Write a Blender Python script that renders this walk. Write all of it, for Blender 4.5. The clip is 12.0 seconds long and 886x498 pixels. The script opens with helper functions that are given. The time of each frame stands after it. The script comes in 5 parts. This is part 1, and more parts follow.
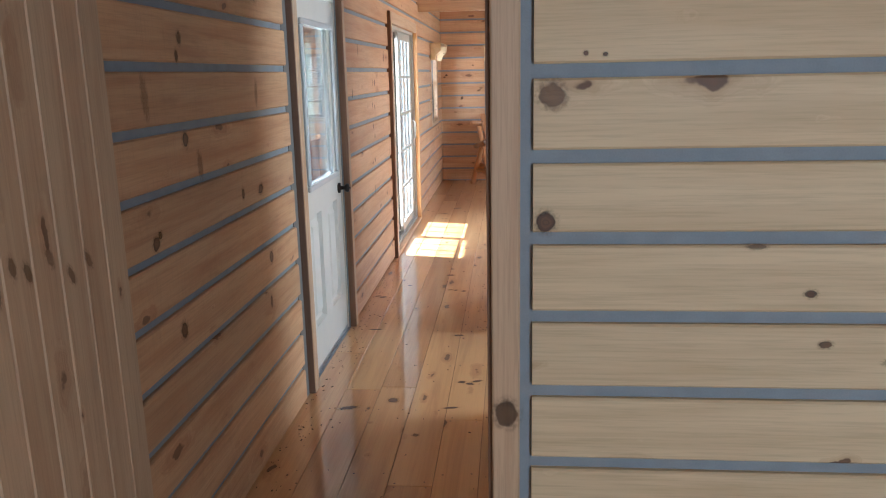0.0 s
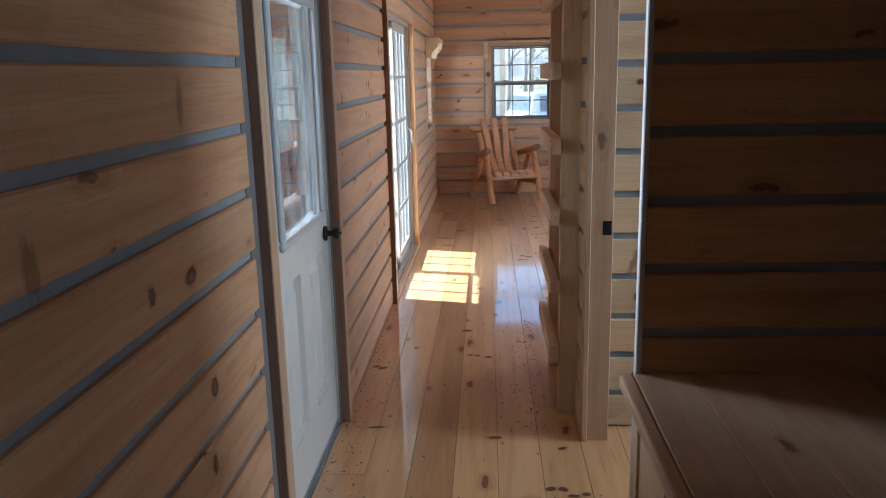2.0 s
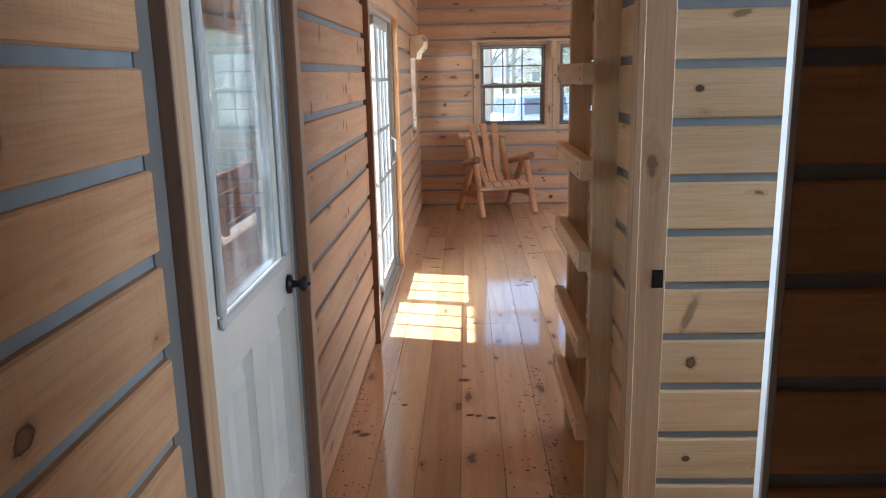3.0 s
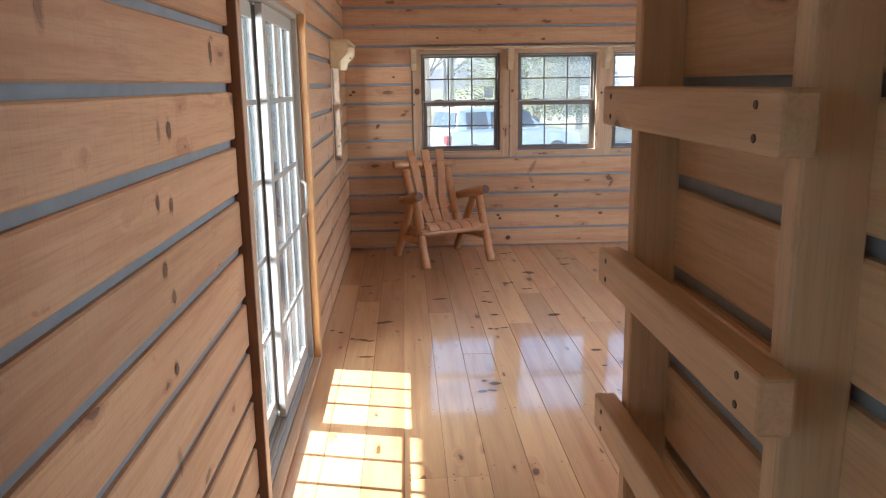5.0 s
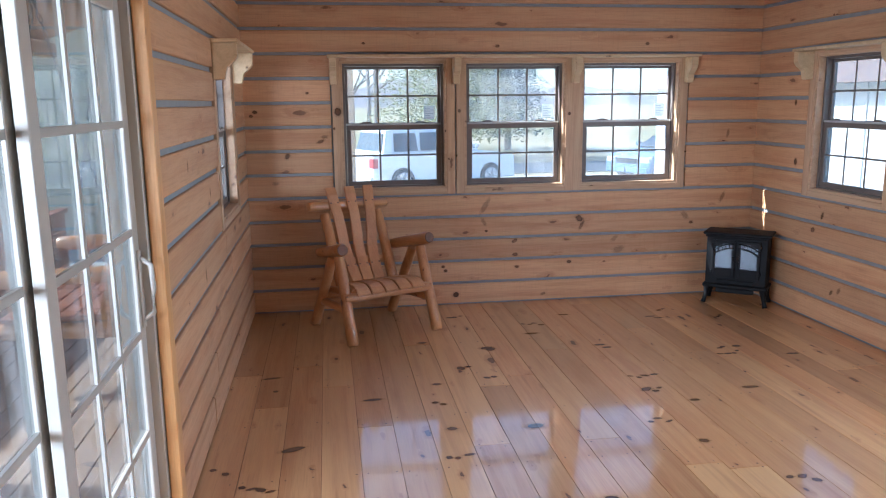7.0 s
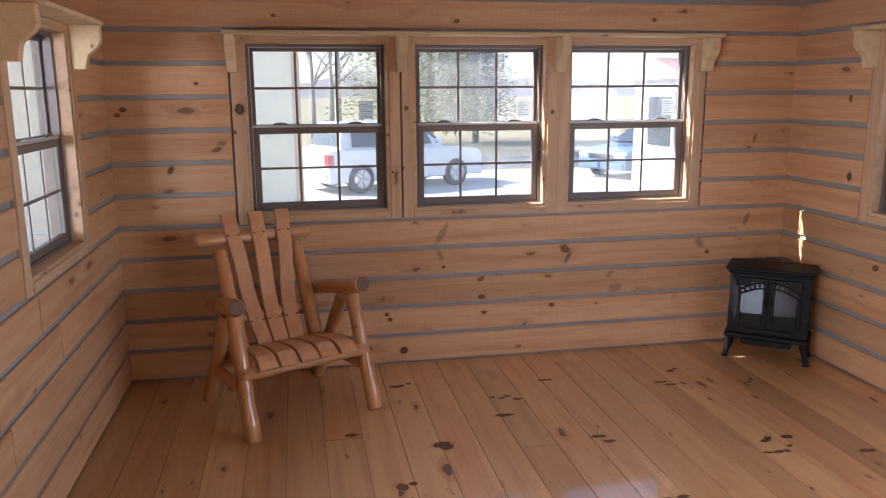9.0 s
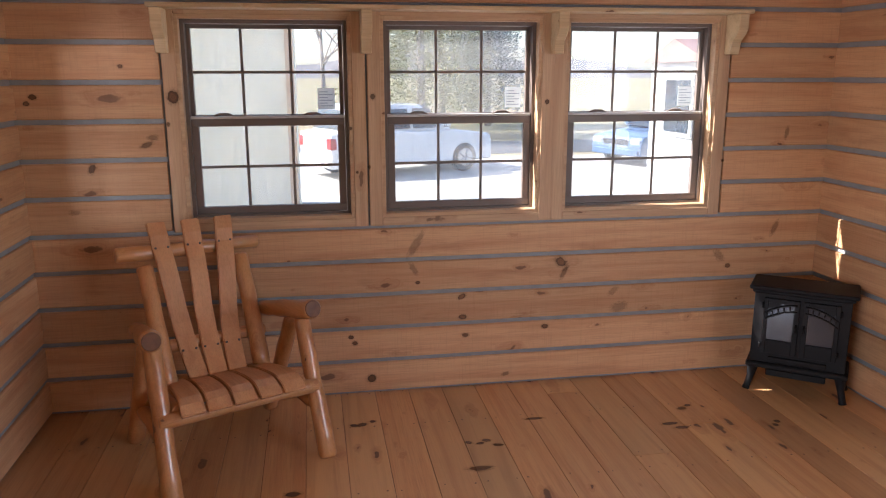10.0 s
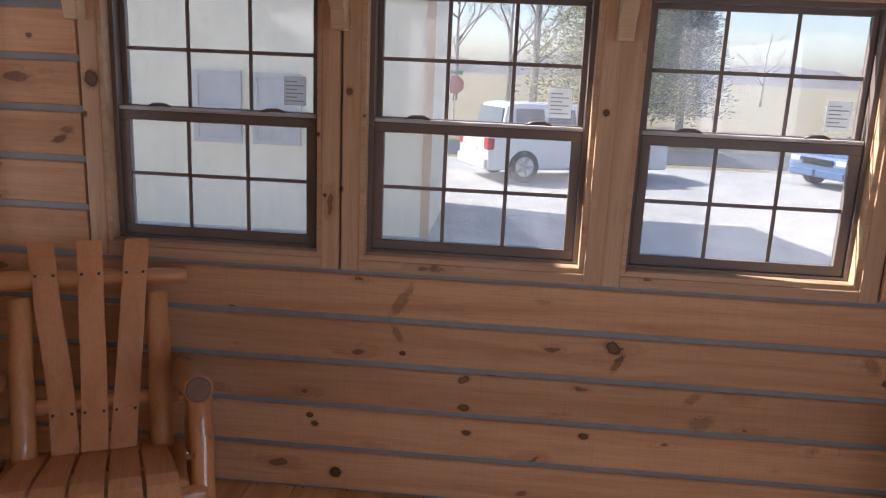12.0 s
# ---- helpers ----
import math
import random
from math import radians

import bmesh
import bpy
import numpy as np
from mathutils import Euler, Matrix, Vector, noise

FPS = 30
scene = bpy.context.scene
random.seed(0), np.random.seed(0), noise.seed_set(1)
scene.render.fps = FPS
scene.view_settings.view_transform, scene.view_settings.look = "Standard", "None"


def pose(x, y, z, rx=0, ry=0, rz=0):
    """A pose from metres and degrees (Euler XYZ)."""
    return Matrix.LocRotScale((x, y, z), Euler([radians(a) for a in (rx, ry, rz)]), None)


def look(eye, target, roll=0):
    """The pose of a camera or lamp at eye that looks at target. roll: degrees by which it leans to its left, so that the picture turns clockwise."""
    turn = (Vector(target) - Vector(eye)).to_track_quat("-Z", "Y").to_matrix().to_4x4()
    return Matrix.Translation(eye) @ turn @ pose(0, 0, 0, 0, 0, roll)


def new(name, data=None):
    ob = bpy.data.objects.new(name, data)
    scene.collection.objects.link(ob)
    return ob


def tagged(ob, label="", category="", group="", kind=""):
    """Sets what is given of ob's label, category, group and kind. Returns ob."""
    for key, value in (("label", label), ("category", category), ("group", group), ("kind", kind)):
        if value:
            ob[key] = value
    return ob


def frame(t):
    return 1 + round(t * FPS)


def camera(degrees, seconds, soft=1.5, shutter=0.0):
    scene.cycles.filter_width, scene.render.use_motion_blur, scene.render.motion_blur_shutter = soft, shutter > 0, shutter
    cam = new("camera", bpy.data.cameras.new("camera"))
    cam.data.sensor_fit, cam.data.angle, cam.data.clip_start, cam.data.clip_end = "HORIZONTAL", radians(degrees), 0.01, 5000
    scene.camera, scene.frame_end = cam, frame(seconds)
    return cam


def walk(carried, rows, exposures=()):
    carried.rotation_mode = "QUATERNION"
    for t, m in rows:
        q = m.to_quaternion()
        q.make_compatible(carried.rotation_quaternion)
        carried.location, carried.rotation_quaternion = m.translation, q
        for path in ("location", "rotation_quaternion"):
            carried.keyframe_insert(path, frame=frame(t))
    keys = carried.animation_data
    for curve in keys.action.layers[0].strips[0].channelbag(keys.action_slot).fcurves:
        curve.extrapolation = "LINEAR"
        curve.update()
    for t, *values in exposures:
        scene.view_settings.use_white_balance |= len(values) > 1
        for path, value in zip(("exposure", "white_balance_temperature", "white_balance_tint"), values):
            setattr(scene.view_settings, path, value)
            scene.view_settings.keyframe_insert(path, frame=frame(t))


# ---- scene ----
cam = camera(60.0, 12.0, soft=1.1)
PATH = [
    (0, (0.184, -0.684, 1.62), (0.01, 1.257, 1.174), -1.2),
    (0.5, (0.027, -0.364, 1.6), (-0.081, 1.58, 1.144), -1.2),
    (1, (-0.082, -0.029, 1.61), (-0.17, 1.914, 1.144), -1.1),
    (1.5, (-0.114, 0.38, 1.603), (-0.235, 2.324, 1.148), -1.4),
    (2, (-0.161, 0.721, 1.612), (-0.279, 2.667, 1.166), -1.3),
    (2.5, (-0.254, 1.132, 1.63), (-0.336, 3.079, 1.179), -1.1),
    (2.7, (-0.259, 1.275, 1.617), (-0.338, 3.222, 1.17), -1.2),
    (4.3, (-0.329, 2.679, 1.651), (-0.286, 4.63, 1.211), -0.6),
    (4.5, (-0.319, 2.868, 1.644), (-0.267, 4.82, 1.213), -0.9),
    (5, (-0.279, 3.345, 1.659), (-0.185, 5.298, 1.238), -0.8),
    (5.5, (-0.312, 3.805, 1.647), (-0.149, 5.757, 1.244), -0.3),
    (6, (-0.322, 4.232, 1.636), (-0.123, 6.184, 1.251), -0.6),
    (6.5, (-0.266, 4.644, 1.652), (-0.039, 6.595, 1.275), -0.7),
    (7, (-0.228, 5.052, 1.651), (0.059, 6.996, 1.275), -0.6),
    (9, (0.158, 6.575, 1.672), (0.525, 8.500, 1.272), -0.4),
    (9.5, (0.31, 6.952, 1.709), (0.668, 8.872, 1.277), -0.2),
    (10, (0.503, 7.235, 1.696), (0.83, 9.157, 1.249), -0.1),
    (10.5, (0.701, 7.617, 1.664), (0.999, 9.544, 1.213), 0.0),
    (11, (0.904, 7.910, 1.662), (1.131, 9.844, 1.204), 0.1),
    (11.5, (1.192, 8.137, 1.672), (1.284, 10.081, 1.216), 0.6),
    (12, (1.382, 8.399, 1.682), (1.231, 10.339, 1.220), 2.5),
]
walk(cam, [(t, look(eye, target, roll)) for t, eye, target, roll in PATH], [(0, 3.2, 5250, 4), (1, 3.1, 5350, 3), (1.5, 2.95, 5350, 3), (2, 2.55, 5000, 5), (2.5, 2.75, 5050, 5), (4.5, 2.62, 5350, 6), (5.5, 2.58, 5300, 6), (6.5, 2.4, 4950, 7), (7.2, 2.38, 5050, 9), (9.0, 2.3, 5800, 17), (10, 2.25, 6050, 19), (11, 1.95, 6150, 21), (11.5, 1.76, 6000, 23), (12, 1.55, 5950, 22)])


# ---- light ----
world = bpy.data.worlds.new("sky")
scene.world = world
world.use_nodes = True
_nt = world.node_tree
_sky = _nt.nodes.new("ShaderNodeTexSky")
_sky.sky_type = "NISHITA"
_sky.sun_disc = False
_sky.sun_elevation = radians(37)
_sky.sun_rotation = radians(-76)
_sky.air_density = 1.0
_sky.dust_density = 1.5
_nt.links.new(_sky.outputs["Color"], _nt.nodes["Background"].inputs["Color"])
_nt.nodes["Background"].inputs["Strength"].default_value = 0.15
_sun = new("sun", bpy.data.lights.new("sun", "SUN"))
_sun.data.energy, _sun.data.angle, _sun.data.color = 5.0, radians(0.53), (1.0, 0.93, 0.82)
_sun.matrix_basis = look((0, 0, 0), (0.97 * 0.8, -0.235 * 0.8, -0.60))
# the bedroom window behind the start of the walk
_win = new("bedroom_window_light", bpy.data.lights.new("bedroom_window_light", "AREA"))
_win.data.shape, _win.data.size, _win.data.size_y, _win.data.energy, _win.data.color = "RECTANGLE", 1.3, 1.1, 14, (0.80, 0.90, 1.0)
_win.matrix_basis = look((1.5, -3.36, 1.5), (-0.2, 2.0, 1.2))
# the bathroom window, seen only by its light in the doorway
_bath = new("bathroom_window_light", bpy.data.lights.new("bathroom_window_light", "AREA"))
_bath.data.shape, _bath.data.size, _bath.data.size_y, _bath.data.energy, _bath.data.color = "RECTANGLE", 1.0, 1.1, 17, (0.82, 0.93, 1.0)
_bath.matrix_basis = look((3.34, 3.42, 1.55), (-0.8, 3.42, 1.1))
# fill lamp added in an opening of the side wall the walk never faces
_side = new("side_window_light", bpy.data.lights.new("side_window_light", "AREA"))
_side.data.shape, _side.data.size, _side.data.size_y, _side.data.energy, _side.data.color = "RECTANGLE", 2.9, 1.0, 13, (0.93, 0.97, 1.0)
_side.matrix_basis = look((3.40, 7.05, 1.47), (-0.8, 7.05, 1.0))


# unseen fill lamp added in the open porch bay, between rail and eave
_porch = new("porch_bay_light", bpy.data.lights.new("porch_bay_light", "AREA"))
_porch.data.shape, _porch.data.size, _porch.data.size_y, _porch.data.energy, _porch.data.color = "RECTANGLE", 2.4, 1.3, 75, (0.95, 0.97, 1.0)
_porch.matrix_basis = look((-2.98, 5.2, 1.45), (0.6, 6.9, 1.1))


# ---- mesh helpers ----
def box(bm, x0, x1, y0, y1, z0, z1, bevel=0.0, segments=1):
    made = bmesh.ops.create_cube(bm, size=1.0, matrix=Matrix.Translation(((x0 + x1) / 2, (y0 + y1) / 2, (z0 + z1) / 2)) @ Matrix.Diagonal((x1 - x0, y1 - y0, z1 - z0, 1)))
    if bevel:
        edges = list({e for v in made["verts"] for e in v.link_edges})
        bmesh.ops.bevel(bm, geom=edges, offset=bevel, segments=segments, affect="EDGES", profile=0.5)
    return bm


def boxes(*dims, bevel=0.0):
    bm = bmesh.new()
    for d in dims:
        box(bm, *d, bevel=bevel)
    return bm


def tube(bm, points, radii, sides=12, wobble=0.0, seed=0):
    """A rounded bar along points, with a radius at each, and closed ends."""
    rnd = random.Random(seed)
    points = [Vector(p) for p in points]
    rings = []
    for n, p in enumerate(points):
        way = (points[min(n + 1, len(points) - 1)] - points[max(n - 1, 0)]).normalized()
        side = way.cross(Vector((0, 0, 1)))
        side = side.normalized() if side.length > 0.05 else Vector((1, 0, 0))
        up = side.cross(way)
        ring = []
        for k in range(sides):
            a = 2 * math.pi * k / sides
            r = radii[n] * (1 + wobble * (rnd.random() - 0.5))
            ring.append(bm.verts.new(p + side * math.cos(a) * r + up * math.sin(a) * r))
        rings.append(ring)
    for a, b in zip(rings, rings[1:]):
        for k in range(sides):
            bm.faces.new((a[k], a[(k + 1) % sides], b[(k + 1) % sides], b[k])).smooth = True
    bm.faces.new(rings[0][::-1])
    bm.faces.new(rings[-1])
    return bm


def log(bm, a, b, r0, r1=None, seed=0):
    """A peeled log from a to b, slightly tapered, uneven and rounded at its ends."""
    a, b, r1 = Vector(a), Vector(b), r1 or r0
    rnd = random.Random(seed)
    steps, pts, radii = 7, [], []
    n = (b - a).normalized()
    pts += [a - n * 0.0, a + n * 0.012]
    radii += [r0 * 0.8, r0]
    for k in range(1, steps):
        f = k / steps
        bend = Vector((rnd.uniform(-1, 1), rnd.uniform(-1, 1), rnd.uniform(-1, 1))) * 0.003
        pts.append(a.lerp(b, f) + bend)
        radii.append((r0 + (r1 - r0) * f) * rnd.uniform(0.95, 1.05))
    pts += [b - n * 0.012, b]
    radii += [r1, r1 * 0.8]
    return tube(bm, pts, radii, 14, 0.05, seed)


def mesh_of(name, bm, material):
    me = bpy.data.meshes.new(name)
    bmesh.ops.recalc_face_normals(bm, faces=bm.faces)
    bm.to_mesh(me)
    bm.free()
    if material:
        me.materials.append(material)
    return me


def part(name, bm, material, parent, label="", m=None):
    ob = new(name, mesh_of(name, bm, material))
    ob.parent = parent
    if m is not None:
        ob.matrix_basis = m
    return tagged(ob, label)


def thing(name, label, category, m=None, group="", kind=""):
    ob = new(name)
    ob.empty_display_size = 0.1
    if m is not None:
        ob.matrix_basis = m
    return tagged(ob, label, category, group, kind)


def solid(name, bm, material, label="", category="", kind="", group="", m=None):
    ob = new(name, mesh_of(name, bm, material))
    if m is not None:
        ob.matrix_basis = m
    return tagged(ob, label, category, group, kind)


# ---- materials ----
def nodes(name, rough=0.6, metal=0.0, spec=0.5):
    mat = bpy.data.materials.new(name)
    mat.use_nodes = True
    nt = mat.node_tree
    b = nt.nodes["Principled BSDF"]
    b.inputs["Roughness"].default_value = rough
    b.inputs["Metallic"].default_value = metal
    b.inputs["Specular IOR Level"].default_value = spec
    return mat, nt, b


def node(nt, kind, **values):
    n = nt.nodes.new(kind)
    for k, v in values.items():
        n.inputs[k.replace("_", " ")].default_value = v
    return n


def mix(nt, fac, a, b, blend="MIX"):
    n = nt.nodes.new("ShaderNodeMix")
    n.data_type, n.blend_type = "RGBA", blend
    for sock, v in ((n.inputs[0], fac), (n.inputs[6], a), (n.inputs[7], b)):
        if isinstance(v, bpy.types.NodeSocket):
            nt.links.new(v, sock)
        else:
            sock.default_value = v if isinstance(v, (int, float)) else (*v, 1)
    return n.outputs[2]


def maths(nt, op, a, b=0.0, clamp=False):
    n = nt.nodes.new("ShaderNodeMath")
    n.operation, n.use_clamp = op, clamp
    for sock, v in ((n.inputs[0], a), (n.inputs[1], b)):
        if isinstance(v, bpy.types.NodeSocket):
            nt.links.new(v, sock)
        else:
            sock.default_value = v
    return n.outputs[0]


def ramp(nt, value, lo, hi):
    n = nt.nodes.new("ShaderNodeMapRange")
    n.interpolation_type = "SMOOTHSTEP"
    n.inputs["From Min"].default_value, n.inputs["From Max"].default_value = lo, hi
    nt.links.new(value, n.inputs["Value"])
    return n.outputs["Result"]


def bump(nt, b, height, strength, distance):
    n = nt.nodes.new("ShaderNodeBump")
    n.inputs["Strength"].default_value, n.inputs["Distance"].default_value = strength, distance
    nt.links.new(height, n.inputs["Height"])
    nt.links.new(n.outputs[0], b.inputs["Normal"])


def pine(name, light, dark, rough=0.55, knots=1.0, spread=0.22, coat=0.0, along="x", island=False, knot_size=0.23, rough_saw=0.0, pale=None):
    """Knotty pine: grain along one local axis, knots, and a tone of its own for each board."""
    mat, nt, b = nodes(name, rough, 0, 0.4)
    L = nt.links.new
    co = node(nt, "ShaderNodeTexCoord")
    if island:
        rand = nt.nodes.new("ShaderNodeNewGeometry").outputs["Random Per Island"]
    else:
        rand = nt.nodes.new("ShaderNodeObjectInfo").outputs["Random"]
    shift = nt.nodes.new("ShaderNodeVectorMath")
    shift.operation = "MULTIPLY_ADD"
    comb = nt.nodes.new("ShaderNodeCombineXYZ")
    for k in range(3):
        L(rand, comb.inputs[k])
    L(comb.outputs[0], shift.inputs[0])
    shift.inputs[1].default_value = (91.0, 57.0, 73.0)
    L(co.outputs["Object"], shift.inputs[2])

    def scaled(v):
        order = {"x": v, "y": (v[1], v[0], v[2]), "z": (v[1], v[2], v[0])}[along]
        m = nt.nodes.new("ShaderNodeVectorMath")
        m.operation = "MULTIPLY"
        L(shift.outputs[0], m.inputs[0])
        m.inputs[1].default_value = order
        return m.outputs[0]

    vor = nt.nodes.new("ShaderNodeTexVoronoi")
    vor.inputs["Scale"].default_value = 1.0
    vor.inputs["Randomness"].default_value = 1.0
    warp = node(nt, "ShaderNodeTexNoise", Scale=16.0, Detail=3.0)
    L(shift.outputs[0], warp.inputs["Vector"])
    wv = nt.nodes.new("ShaderNodeVectorMath")
    wv.operation = "MULTIPLY_ADD"
    L(warp.outputs["Color"], wv.inputs[0])
    wv.inputs[1].default_value = (0.30, 0.34, 0.34)
    L(scaled((3.0, 8.5, 8.5)), wv.inputs[2])
    L(wv.outputs[0], vor.inputs["Vector"])
    sep = nt.nodes.new("ShaderNodeSeparateColor")
    L(vor.outputs["Color"], sep.inputs[0])
    dist = maths(nt, "MULTIPLY", vor.outputs["Distance"], maths(nt, "ADD", 0.95, maths(nt, "MULTIPLY", sep.outputs[0], 3.4)))
    # grain lines, bent round the knots
    bend = maths(nt, "MULTIPLY", maths(nt, "SUBTRACT", 1.0, ramp(nt, dist, 0.05, 0.5)), 2.2)
    gv = nt.nodes.new("ShaderNodeVectorMath")
    gv.operation = "ADD"
    L(scaled((0.8, 16.0, 16.0)), gv.inputs[0])
    cb = nt.nodes.new("ShaderNodeCombineXYZ")
    for k in range(3):
        L(bend, cb.inputs[k])
    L(cb.outputs[0], gv.inputs[1])
    grain = node(nt, "ShaderNodeTexNoise", Scale=1.0, Detail=4.0, Roughness=0.6, Distortion=0.6)
    L(gv.outputs[0], grain.inputs["Vector"])
    fine = node(nt, "ShaderNodeTexNoise", Scale=1.0, Detail=3.0, Roughness=0.7)
    L(scaled((5.0, 160.0, 160.0)), fine.inputs["Vector"])
    cloud = node(nt, "ShaderNodeTexNoise", Scale=1.0, Detail=3.0)
    L(scaled((1.1, 4.0, 4.0)), cloud.inputs["Vector"])
    col = mix(nt, maths(nt, "MULTIPLY", ramp(nt, grain.outputs["Fac"], 0.36, 0.78), 0.8), light, dark)
    col = mix(nt, maths(nt, "MULTIPLY", ramp(nt, fine.outputs["Fac"], 0.42, 0.72), 0.28), col, tuple(c * 0.62 for c in dark))
    col = mix(nt, maths(nt, "MULTIPLY", ramp(nt, cloud.outputs["Fac"], 0.5, 0.78), 0.30), col, (dark[0] * 0.95, dark[1] * 0.80, dark[2] * 0.66))
    if rough_saw:
        # circular-saw marks across the grain, and grey-brown weathered blotches
        saw = node(nt, "ShaderNodeTexNoise", Scale=1.0, Detail=2.0, Roughness=0.6)
        L(scaled((150.0, 7.0, 7.0)), saw.inputs["Vector"])
        blotch = node(nt, "ShaderNodeTexNoise", Scale=1.0, Detail=5.0, Roughness=0.65)
        L(scaled((2.2, 9.0, 9.0)), blotch.inputs["Vector"])
        col = mix(nt, maths(nt, "MULTIPLY", ramp(nt, saw.outputs["Fac"], 0.5, 0.72), 0.16 * rough_saw), col, tuple(c * 0.55 for c in dark))
        col = mix(nt, maths(nt, "MULTIPLY", ramp(nt, blotch.outputs["Fac"], 0.56, 0.72), 0.30 * rough_saw), col, (dark[0] * 0.50, dark[1] * 0.46, dark[2] * 0.42))
    if pale:
        second = maths(nt, "FRACT", maths(nt, "MULTIPLY", rand, 17.3))
        col = mix(nt, maths(nt, "MULTIPLY", ramp(nt, second, 0.25, 0.9), 0.75), col, mix(nt, ramp(nt, grain.outputs["Fac"], 0.42, 0.7), pale, tuple(c * 0.8 for c in pale)))
    tone = maths(nt, "ADD", maths(nt, "MULTIPLY", rand, spread), 1.0 - spread / 2)
    tc = nt.nodes.new("ShaderNodeCombineXYZ")
    for k in range(3):
        L(tone, tc.inputs[k])
    col = mix(nt, 1.0, col, tc.outputs[0], "MULTIPLY")
    if knots:
        halo = maths(nt, "MULTIPLY", maths(nt, "SUBTRACT", 1.0, ramp(nt, dist, knot_size * 0.7, knot_size * 2.0)), 0.36 * knots)
        col = mix(nt, halo, col, (dark[0] * 0.62, dark[1] * 0.42, dark[2] * 0.30))
        halo2 = node(nt, "ShaderNodeTexNoise", Scale=1.0, Detail=4.0)
        L(scaled((1.6, 22.0, 22.0)), halo2.inputs["Vector"])
        streak = maths(nt, "MULTIPLY", ramp(nt, halo2.outputs["Fac"], 0.62, 0.74), 0.25 * knots)
        col = mix(nt, streak, col, (dark[0] * 0.55, dark[1] * 0.42, dark[2] * 0.34))
        core = maths(nt, "MULTIPLY", maths(nt, "SUBTRACT", 1.0, ramp(nt, dist, knot_size * 0.62, knot_size * 0.86)), 0.85 * knots)
        col = mix(nt, core, col, (0.085, 0.036, 0.017))
        heart = maths(nt, "SUBTRACT", 1.0, ramp(nt, dist, knot_size * 0.15, knot_size * 0.5))
        col = mix(nt, maths(nt, "MULTIPLY", heart, 0.55 * knots), col, (0.20, 0.09, 0.04))
    L(col, b.inputs["Base Color"])
    rr = maths(nt, "ADD", maths(nt, "MULTIPLY", cloud.outputs["Fac"], 0.22), rough - 0.11)
    L(rr, b.inputs["Roughness"])
    if coat:
        b.inputs["Coat Weight"].default_value = coat
        b.inputs["Coat IOR"].default_value = 1.65
        cr = maths(nt, "ADD", maths(nt, "MULTIPLY", warp.outputs["Fac"], 0.12), 0.02)
        L(cr, b.inputs["Coat Roughness"])
    h = maths(nt, "ADD", maths(nt, "MULTIPLY", fine.outputs["Fac"], 0.5 + rough_saw), grain.outputs["Fac"])
    if rough_saw:
        h = maths(nt, "ADD", h, maths(nt, "MULTIPLY", saw.outputs["Fac"], rough_saw))
    if coat:
        wave = node(nt, "ShaderNodeTexNoise", Scale=1.0, Detail=1.0)
        L(scaled((2.0, 9.0, 9.0)), wave.inputs["Vector"])
        h = maths(nt, "ADD", maths(nt, "MULTIPLY", h, 0.3), maths(nt, "MULTIPLY", wave.outputs["Fac"], 3.0))
    bump(nt, b, h, 0.5, 0.0018)
    return mat


def plain(name, color, rough=0.5, metal=0.0, vary=0.10, scale=9.0, relief=0.15, coat=0.0, spec=0.5):
    mat, nt, b = nodes(name, rough, metal, spec)
    co = node(nt, "ShaderNodeTexCoord")
    big = node(nt, "ShaderNodeTexNoise", Scale=scale, Detail=5.0)
    small = node(nt, "ShaderNodeTexNoise", Scale=scale * 18, Detail=3.0)
    for n in (big, small):
        nt.links.new(co.outputs["Object"], n.inputs["Vector"])
    f = maths(nt, "ADD", maths(nt, "MULTIPLY", big.outputs["Fac"], 0.7), maths(nt, "MULTIPLY", small.outputs["Fac"], 0.3))
    col = mix(nt, ramp(nt, f, 0.3, 0.7), tuple(c * (1 - vary) for c in color), tuple(min(1, c * (1 + vary)) for c in color))
    nt.links.new(col, b.inputs["Base Color"])
    nt.links.new(maths(nt, "ADD", maths(nt, "MULTIPLY", big.outputs["Fac"], 0.2), rough - 0.1), b.inputs["Roughness"])
    b.inputs["Coat Weight"].default_value = coat
    bump(nt, b, small.outputs["Fac"], relief, 0.001)
    return mat


